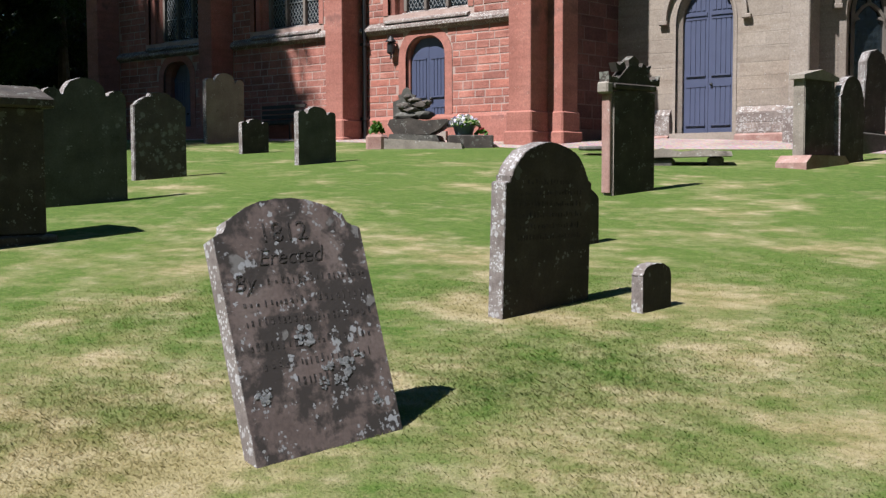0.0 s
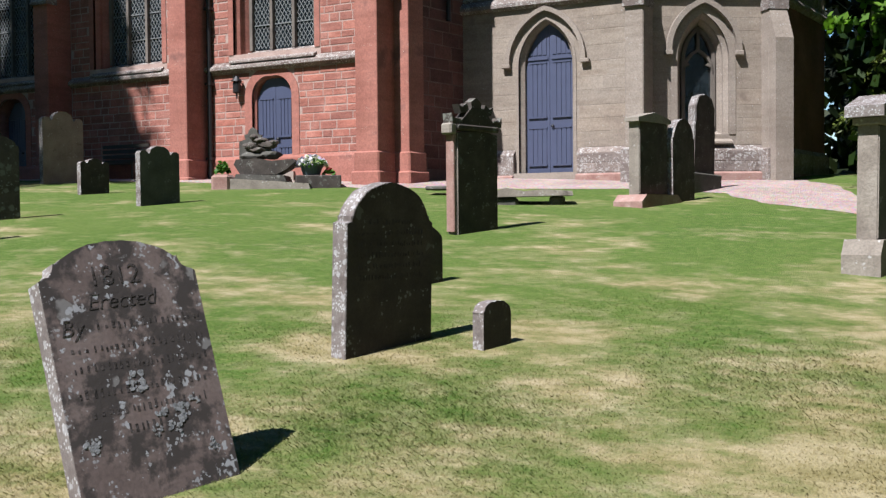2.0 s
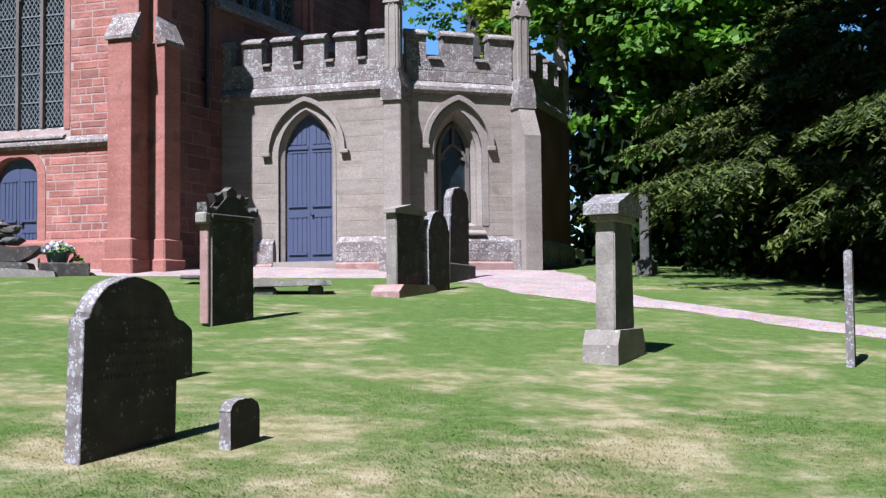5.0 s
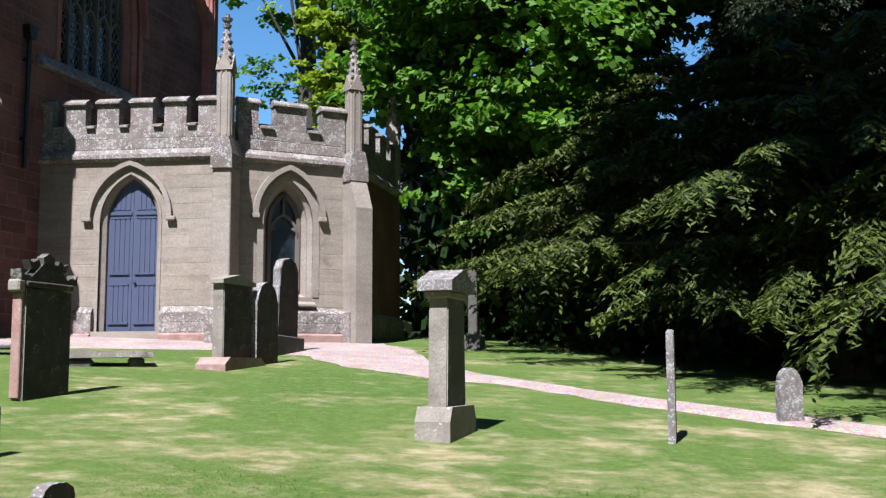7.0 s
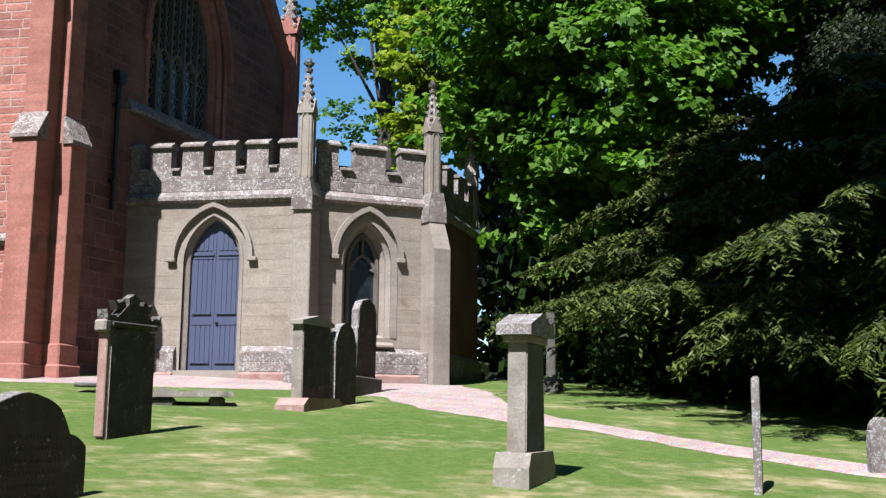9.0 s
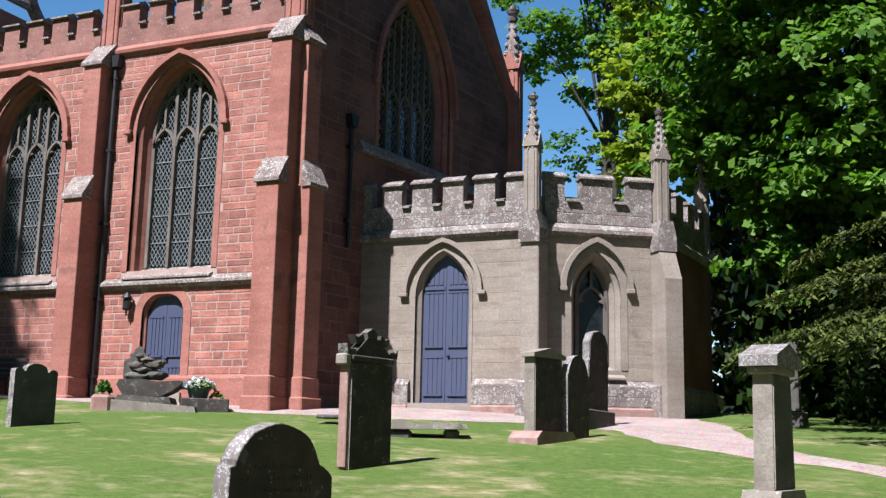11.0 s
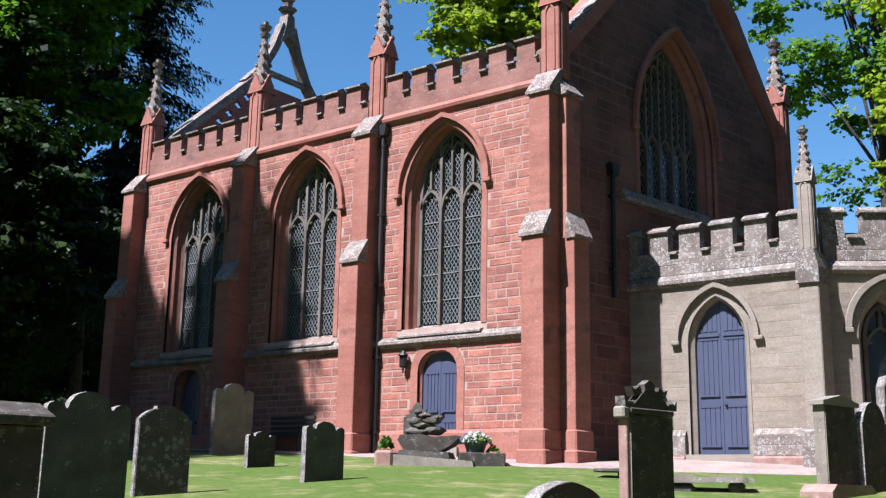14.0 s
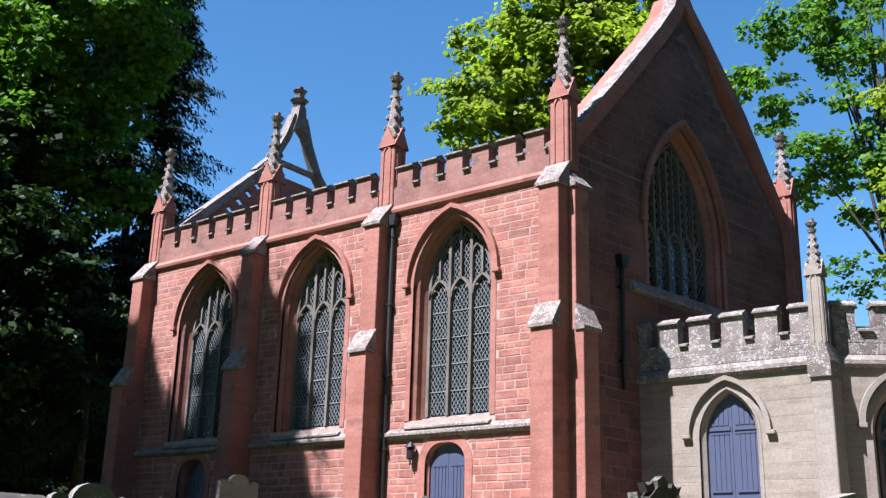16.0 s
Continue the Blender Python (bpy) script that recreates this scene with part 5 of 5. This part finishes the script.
def unit(rng, n):
    v = rng.normal(size=(n, 3))
    return v / np.linalg.norm(v, axis=1)[:, None]


def broadleaf(label, x, y, z, trunk_h, crown_c, crown_r, clumps, leaves, size, mat, seed, clump_r=1.1, name="tree"):
    """Trunk, limbs to the clumps, and a crown of leaf clumps on a lumpy ellipsoid with gaps."""
    rng = np.random.default_rng(seed)
    th = thing(name, label, "tree", pose(x, y, z))
    cc, cr = np.array(crown_c, float), np.array(crown_r, float)
    d = unit(rng, clumps)
    rad = 0.45 + 0.55 * rng.random(clumps) ** 0.45
    rad *= 0.8 + 0.35 * np.sin(d[:, 0] * 5 + seed) * np.cos(d[:, 2] * 4 + 2 * seed)
    cen = cc + d * cr * rad[:, None]
    bm = bmesh.new()
    fork = Vector((0, 0, trunk_h))
    limb(bm, (0, 0, -0.5), fork, 0.024 * (cc[2] + cr[2]), 0.016 * (cc[2] + cr[2]), 10)
    limb(bm, fork, Vector(cc), 0.016 * (cc[2] + cr[2]), 0.1, 8)
    part("trunk", bm, BARK, th)
    for k in range(0, clumps, max(1, clumps // 16)):
        bm = bmesh.new()
        t = rng.random() * 0.6
        start = fork.lerp(Vector(cc), t)
        mid_p = start.lerp(Vector(cen[k]), 0.55) + Vector((0, 0, 0.3))
        limb(bm, start, mid_p, 0.10, 0.05, 5)
        limb(bm, mid_p, cen[k], 0.05, 0.015, 5)
        part("limb", bm, BARK, th)
    n = clumps * leaves
    idx = np.repeat(np.arange(clumps), leaves)
    tufts = rng.normal(size=(clumps, 7, 3)) * clump_r * 0.55 * np.array([1.1, 1.1, 0.55])
    off = tufts[idx, rng.integers(7, size=n)] + rng.normal(size=(n, 3)) * clump_r * 0.2 * np.array([1.2, 1.2, 0.45])
    pos = cen[idx] + off
    up = unit(rng, n) * 0.75 + np.array([0, 0, 0.8]) + (off / clump_r) * 0.5
    up /= np.linalg.norm(up, axis=1)[:, None]
    u = np.cross(up, unit(rng, n))
    u /= np.linalg.norm(u, axis=1)[:, None]
    v = np.cross(up, u)
    s = size * (0.6 + 0.8 * rng.random(n))[:, None]
    c, f = quads(pos, u * s * 0.5, v * s * 0.6)
    leaf_mesh("crown", c, f, mat, th)
    return th


def yew(label, x, y, z, h, r, fronds, seed, mat=YEW, low=0.06, droop=0.42, leaf=0.095, twig=115, name="yew_tree", taper=(0.75, 1.5), boughs=26, skirt=0.0):
    """A dark evergreen of drooping feathery fronds."""
    rng = np.random.default_rng(seed)
    th = thing(name, label, "tree", pose(x, y, z))
    bm = bmesh.new()
    limb(bm, (0, 0, -0.5), (0, 0, h * 0.7), 0.04 * r + 0.12, 0.05, 9)
    part("trunk", bm, BARK, th)
    cs, us, vs = [], [], []
    bough_f, bough_a, bough_r = rng.random(boughs), rng.random(boughs) * 6.2832, 0.55 + 0.5 * rng.random(boughs)
    for k in range(fronds):
        q = rng.integers(boughs)
        f = min(max(bough_f[q] + rng.normal() * 0.035, 0), 1)
        a = bough_a[q] + rng.normal() * 0.24
        z0 = h * (low + (1 - low) * f)
        reach = r * (1.0 - taper[0] * f ** taper[1]) * bough_r[q] * (0.75 + 0.35 * rng.random()) * (1 - skirt + skirt * min(1.0, f / 0.32))
        out = np.array([math.cos(a), math.sin(a), 0])
        side = np.array([-math.sin(a), math.cos(a), 0])
        t = np.linspace(0.25, 1, twig)
        path = out * (t * reach)[:, None] + np.array([0, 0, 1.0]) * (z0 + reach * (0.12 * t - droop * t ** 2.2))[:, None]
        if k % 12 == 0:
            bm = bmesh.new()
            limb(bm, (0, 0, z0), path[twig // 2], 0.06, 0.02, 5)
            part("limb", bm, BARK, th)
        for q in (-1, 1, 0):
            l = leaf * (0.7 + 0.6 * rng.random(twig)) * (1.25 - 0.6 * t)
            spread = (rng.random(twig) * 2.4 + 0.3)[:, None] * l[:, None]
            pos = path + side * q * spread * 1.3 + rng.normal(size=(twig, 3)) * 0.10 - np.array([0, 0, 1.0]) * np.abs(spread) * 0.5
            dirn = out * 0.5 + side * q * 0.8 + np.array([0, 0, -0.75]) + rng.normal(size=(twig, 3)) * 0.25
            dirn /= np.linalg.norm(dirn, axis=1)[:, None]
            nrm = np.cross(dirn, unit(rng, twig))
            nrm /= np.linalg.norm(nrm, axis=1)[:, None]
            cs.append(pos), us.append(nrm * (l * 0.27)[:, None]), vs.append(dirn * (l * 0.85)[:, None])
    c, f = quads(np.concatenate(cs), np.concatenate(us), np.concatenate(vs))
    leaf_mesh("crown", c, f, mat, th)
    return th


def spreading_yew(label, x, y, z, h, r, boughs, seed, mat=YEW, low=0.16, twigs=64, sprigs=22):
    """A churchyard yew: long boughs that arch out and down, with flat drooping side sprays of short sprigs."""
    rng = np.random.default_rng(seed)
    th = thing("yew_tree", label, "tree", pose(x, y, z))
    bm = bmesh.new()
    limb(bm, (0, 0, -0.5), (0.1, 0, h * 0.45), 0.45, 0.28, 10)
    limb(bm, (0.1, 0, h * 0.45), (0, 0.1, h * 0.85), 0.28, 0.06, 8)
    part("trunk", bm, BARK, th)
    cs, us, vs = [], [], []
    up = np.array([0, 0, 1.0])
    for k in range(boughs):
        f = (k + rng.random()) / boughs
        a = k * 2.39996 + rng.normal() * 0.25
        z0 = h * (low + (0.95 - low) * f)
        reach = r * (1 - 0.72 * f ** 1.6) * (0.72 + 0.42 * rng.random())
        out, side = np.array([math.cos(a), math.sin(a), 0]), np.array([-math.sin(a), math.cos(a), 0])
        bend = rng.normal() * 0.12
        lift, drop = 0.30 + 0.15 * rng.random(), 0.38 + 0.2 * rng.random()

        def at(t):
            t = np.asarray(t)[..., None]
            return out * t * reach + side * bend * reach * t ** 2 + up * (z0 + reach * (lift * t - drop * t ** 2.1))

        bm = bmesh.new()
        p = [Vector(at(q)) for q in (0.0, 0.35, 0.7, 0.95)]
        for q in range(3):
            limb(bm, p[q], p[q + 1], 0.09 - 0.025 * q, 0.065 - 0.025 * q, 5)
        part("limb", bm, BARK, th)
        t = 0.28 + 0.72 * (np.arange(twigs) + rng.random(twigs)) / twigs
        sign = np.where(np.arange(twigs) % 2, 1.0, -1.0)
        ang = np.radians(38 + 26 * rng.random(twigs))
        long = reach * 0.20 * (1.15 - 0.75 * t) * (0.6 + 0.7 * rng.random(twigs))
        d = out * np.cos(ang)[:, None] + side * (sign * np.sin(ang))[:, None]
        sag = 0.3 + 1.1 * rng.random(twigs)
        u = (np.arange(sprigs) + 0.5) / sprigs
        base = at(t)[:, None, :] + d[:, None, :] * (long[:, None] * u)[..., None] + up * (long[:, None] * (0.10 * u - sag[:, None] * u ** 2))[..., None]
        base = base.reshape(-1, 3) + rng.normal(size=(twigs * sprigs, 3)) * 0.035
        dd = np.repeat(d, sprigs, 0)
        flip = np.where(rng.random(len(dd)) < 0.5, 1.0, -1.0)[:, None]
        cross_d = np.cross(up, dd)
        dirn = dd * 0.7 + cross_d * flip * (0.4 + 0.5 * rng.random((len(dd), 1))) - up * (0.15 + 0.75 * rng.random((len(dd), 1)))
        dirn /= np.linalg.norm(dirn, axis=1)[:, None]
        face = up + rng.normal(size=dirn.shape) * 0.45 + out * 0.35
        wide = np.cross(dirn, face)
        wide /= np.linalg.norm(wide, axis=1)[:, None]
        l = (0.055 + 0.06 * rng.random(len(dd)))[:, None]
        cs.append(base), us.append(wide * l * 0.26), vs.append(dirn * l)
    c, f = quads(np.concatenate(cs), np.concatenate(us), np.concatenate(vs))
    leaf_mesh("crown", c, f, mat, th)
    return th


# trees that rise behind and beside the porch
broadleaf("large leafy sycamore rising behind the porch", 0.2, 29.0, 2.2, 4, (-1.1, -1.8, 9.6), (5.4, 4.3, 8.0), 320, 290, 0.19, SYCAMORE, 1, 0.95)
broadleaf("tall sycamore with spreading open branches", -11.0, 43, 2.5, 8, (0, 0, 20), (7.0, 5, 10.5), 80, 240, 0.20, SYCAMORE, 8, 1.0)
broadleaf("slim yellow-green tree beyond the porch roof", -8.3, 36, 2.5, 5, (0.3, 0, 11), (1.3, 1.3, 8), 60, 150, 0.20, LIME, 3, 0.8)
broadleaf("bright young beech rising behind the church", -25.2, 42.2, 2.5, 12, (0, 0, 23.5), (7.0, 6, 8.5), 260, 190, 0.28, LIME, 4)
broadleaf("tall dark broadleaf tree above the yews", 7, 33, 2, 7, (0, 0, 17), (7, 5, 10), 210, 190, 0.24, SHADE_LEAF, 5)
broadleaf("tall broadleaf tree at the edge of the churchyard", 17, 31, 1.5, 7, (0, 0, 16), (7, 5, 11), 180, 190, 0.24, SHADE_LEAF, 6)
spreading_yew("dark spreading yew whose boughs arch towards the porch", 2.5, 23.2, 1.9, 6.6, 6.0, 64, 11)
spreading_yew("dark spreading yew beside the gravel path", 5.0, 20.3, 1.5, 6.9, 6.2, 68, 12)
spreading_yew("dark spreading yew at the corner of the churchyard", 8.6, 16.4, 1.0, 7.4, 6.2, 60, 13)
# Stands out of view; added so its crown darkens the upper yews.
broadleaf("unseen tall tree whose high crown is added to shade the yews", 11.5, 10.5, 0.8, 9, (-5.5, 2.2, 17.5), (8.0, 3.8, 6.0), 250, 150, 0.42, SHADE_LEAF, 17, 1.2)
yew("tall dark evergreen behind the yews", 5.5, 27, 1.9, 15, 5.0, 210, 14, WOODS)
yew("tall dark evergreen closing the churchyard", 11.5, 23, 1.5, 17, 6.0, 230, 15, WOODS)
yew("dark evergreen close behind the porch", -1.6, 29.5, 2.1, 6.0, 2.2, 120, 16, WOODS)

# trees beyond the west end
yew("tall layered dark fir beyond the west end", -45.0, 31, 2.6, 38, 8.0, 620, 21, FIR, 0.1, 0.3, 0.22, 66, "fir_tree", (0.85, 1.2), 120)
broadleaf("tall dark broadleaf tree west of the church", -39.0, 22.5, 2.6, 5, (0, 0, 23), (6.5, 5, 11), 230, 300, 0.24, SYCAMORE, 22)
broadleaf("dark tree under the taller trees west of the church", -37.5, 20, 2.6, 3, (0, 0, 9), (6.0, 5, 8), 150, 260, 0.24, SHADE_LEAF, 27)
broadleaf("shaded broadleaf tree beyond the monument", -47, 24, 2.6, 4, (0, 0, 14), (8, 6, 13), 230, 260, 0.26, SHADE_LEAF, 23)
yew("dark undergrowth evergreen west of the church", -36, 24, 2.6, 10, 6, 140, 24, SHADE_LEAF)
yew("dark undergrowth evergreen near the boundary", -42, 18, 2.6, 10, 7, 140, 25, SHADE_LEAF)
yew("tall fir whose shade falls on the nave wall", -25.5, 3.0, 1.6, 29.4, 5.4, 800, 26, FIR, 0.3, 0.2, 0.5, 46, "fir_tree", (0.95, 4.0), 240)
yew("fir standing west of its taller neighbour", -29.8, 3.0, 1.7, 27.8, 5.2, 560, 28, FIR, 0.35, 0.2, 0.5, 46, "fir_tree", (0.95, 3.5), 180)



def bank(name, xa, ya, xb, yb, h, count, mat, seed, label, leaf=0.4):
    """Far woodland: a long bank of leaves."""
    rng = np.random.default_rng(seed)
    t = rng.random(count)
    pos = np.stack([xa + (xb - xa) * t, ya + (yb - ya) * t + rng.normal(size=count) * 1.5, 1.5 + h * rng.random(count) ** 0.8 * (0.75 + 0.25 * np.sin(t * 23 + 5 * np.sin(t * 9)))], 1)
    up = unit(rng, count)
    u = np.cross(up, unit(rng, count))
    v = np.cross(up, u)
    c, f = quads(pos, u * leaf, v * leaf)
    ob = leaf_mesh(name, c, f, mat, None)
    return tagged(ob, label, "trees", kind="stuff")


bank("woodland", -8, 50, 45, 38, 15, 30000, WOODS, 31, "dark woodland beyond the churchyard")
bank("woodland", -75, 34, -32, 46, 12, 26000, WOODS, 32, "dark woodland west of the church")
# The next three banks lie out of view, added to cut down skylight.
bank("woodland", 24, 40, 20, -30, 40, 30000, WOODS, 33, "unseen tall leaf bank added to block the eastern sky")
bank("woodland", 22, -30, -45, -26, 34, 26000, WOODS, 34, "unseen leaf bank added to block the southern sky")
bank("woodland", -48, -26, -54, 20, 32, 20000, WOODS, 35, "unseen leaf bank added to block the western sky")

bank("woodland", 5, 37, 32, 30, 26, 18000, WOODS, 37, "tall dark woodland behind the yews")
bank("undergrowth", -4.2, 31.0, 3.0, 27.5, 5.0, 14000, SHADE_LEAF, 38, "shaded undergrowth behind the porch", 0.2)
# Added dark leaves stand in for the black shade below the boughs.
bank("undergrowth", -1.5, 28.0, 11.5, 16.0, 5.0, 60000, SHADE_LEAF, 36, "dark leaf bank added for the shade beneath the yews", 0.11)

# ---- grass blades on the near lawn ----
def grass(count, r0, r1, a0, a1, length, seed):
    rng = np.random.default_rng(seed)
    r = r0 + (r1 - r0) * rng.random(count) ** 1.25
    a = np.radians(a0 + (a1 - a0) * rng.random(count))
    x, y = r * np.sin(a), r * np.cos(a)
    z = np.array([ground_z(p, q) for p, q in zip(x.tolist(), y.tolist())])
    h = length * np.clip((11.5 - r) / 5, 0.25, 1) * (0.4 + 0.9 * rng.random(count)) * (1 + 0.4 * np.sin(x * 2.1 + 1) * np.sin(y * 1.7))
    w = 0.0008 + 0.0002 * r
    b = rng.random(count) * 6.283
    lean = h * (0.5 + 1.2 * rng.random(count))
    dx, dy = np.cos(b), np.sin(b)
    base = np.stack([x, y, z - 0.003], 1)
    side = np.stack([-dy * w, dx * w, np.zeros(count)], 1)
    tip = base + np.stack([dx * lean, dy * lean, h], 1)
    mid_p = base + np.stack([dx * lean * 0.3, dy * lean * 0.3, h * 0.6], 1)
    c = np.stack([base - side, base + side, mid_p + side * 0.8, tip], 1).reshape(-1, 3)
    ob = leaf_mesh("grass", c, np.arange(len(c)).reshape(-1, 4), BLADE, None)
    return tagged(ob, "short dry mown grass of the churchyard lawn", "grass", kind="stuff")


grass(360000, 2.5, 11, -64, 17, 0.0135, 41)

# ---- masonry pieces ----
W_OPEN = [(c, W_OUT + 0.14, SPRING, RISE + 0.15, SILL - 0.2) for c in WIN] + [(c, DOOR_W + 0.2, DOOR_SP, DOOR_R + 0.2, 1.6) for c in (DOOR_C, DOOR_B)]
for k, (x0, x1) in enumerate(bay_runs()):
    blocks(SOUTH, x0, x1, 2.96, 4.84, (0.15, 0.17, 0.2), (0.26, 0.34, 0.44, 0.58), W_OPEN, 0.005, 0.022, wall_south, RED_BLOCK, RED_REST, lambda x, z: x > -16.6 and z < 4.9, 10 + k)
    blocks(SOUTH, x0, x1, 5.08, 10.30, (0.15, 0.17, 0.2), (0.26, 0.34, 0.44, 0.58), W_OPEN, 0.005, 0.022, wall_south, RED_BLOCK, RED_REST, lambda x, z: x > -16.6 and z < 7.6, 20 + k)
blocks(EAST, 0.52, 9.85, 2.6, 11.1, (0.24, 0.3), (0.45, 0.6, 0.8), [(4.87, 1.76, 10.2, 2.96, 8.2)], 0.005, 0.025, wall_east, RED_SHADED_STAINED, RED_SHADED_STAINED, lambda x, z: False, 31)
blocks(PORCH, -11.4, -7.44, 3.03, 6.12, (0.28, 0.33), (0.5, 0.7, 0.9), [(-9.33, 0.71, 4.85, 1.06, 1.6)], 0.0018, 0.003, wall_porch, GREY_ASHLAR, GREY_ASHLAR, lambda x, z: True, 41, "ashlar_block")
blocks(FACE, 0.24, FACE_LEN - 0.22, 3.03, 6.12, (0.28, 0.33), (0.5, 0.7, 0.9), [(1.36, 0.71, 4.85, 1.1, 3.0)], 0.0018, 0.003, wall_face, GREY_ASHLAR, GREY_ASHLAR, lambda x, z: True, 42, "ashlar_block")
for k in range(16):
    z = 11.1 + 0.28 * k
    blocks(EAST, max(0.1, (z - 11.2) * 1.089 + 0.1), 9.8 - max(0.0, z - 10.92) * 1.017, z, z + 0.28, (0.28,), (0.45, 0.6, 0.8), [(4.87, 1.76, 10.2, 2.96, 8.2)], 0.005, 0.025, wall_east, RED_SHADED_STAINED, RED_SHADED_STAINED, lambda x, z: False, 60 + k)
for wl, m, a, b, seed in ((wall_porch, PORCH, -11.4, -7.42, 81), (wall_face, FACE, 0.24, FACE_LEN - 0.22, 82)):
    blocks(m, a, b, 6.39, P_CREN - 0.01, (0.235,), (0.4, 0.55, 0.7), [], 0.004, 0.008, wl, GREY_LICHEN, GREY_LICHEN, lambda x, z: True, seed, "parapet_stone", back=0.02)
for wl, m, a, b, seed in ((wall_porch, PORCH, -8.56, -7.42, 83), (wall_face, FACE, 0.24, FACE_LEN - 0.22, 84)):
    blocks(m, a, b, 2.47, 2.89, (0.21,), (0.3, 0.4, 0.55), [], 0.004, 0.008, wl, GREY_LICHEN, GREY_LICHEN, lambda x, z: True, seed, "plinth_stone", back=-0.12)
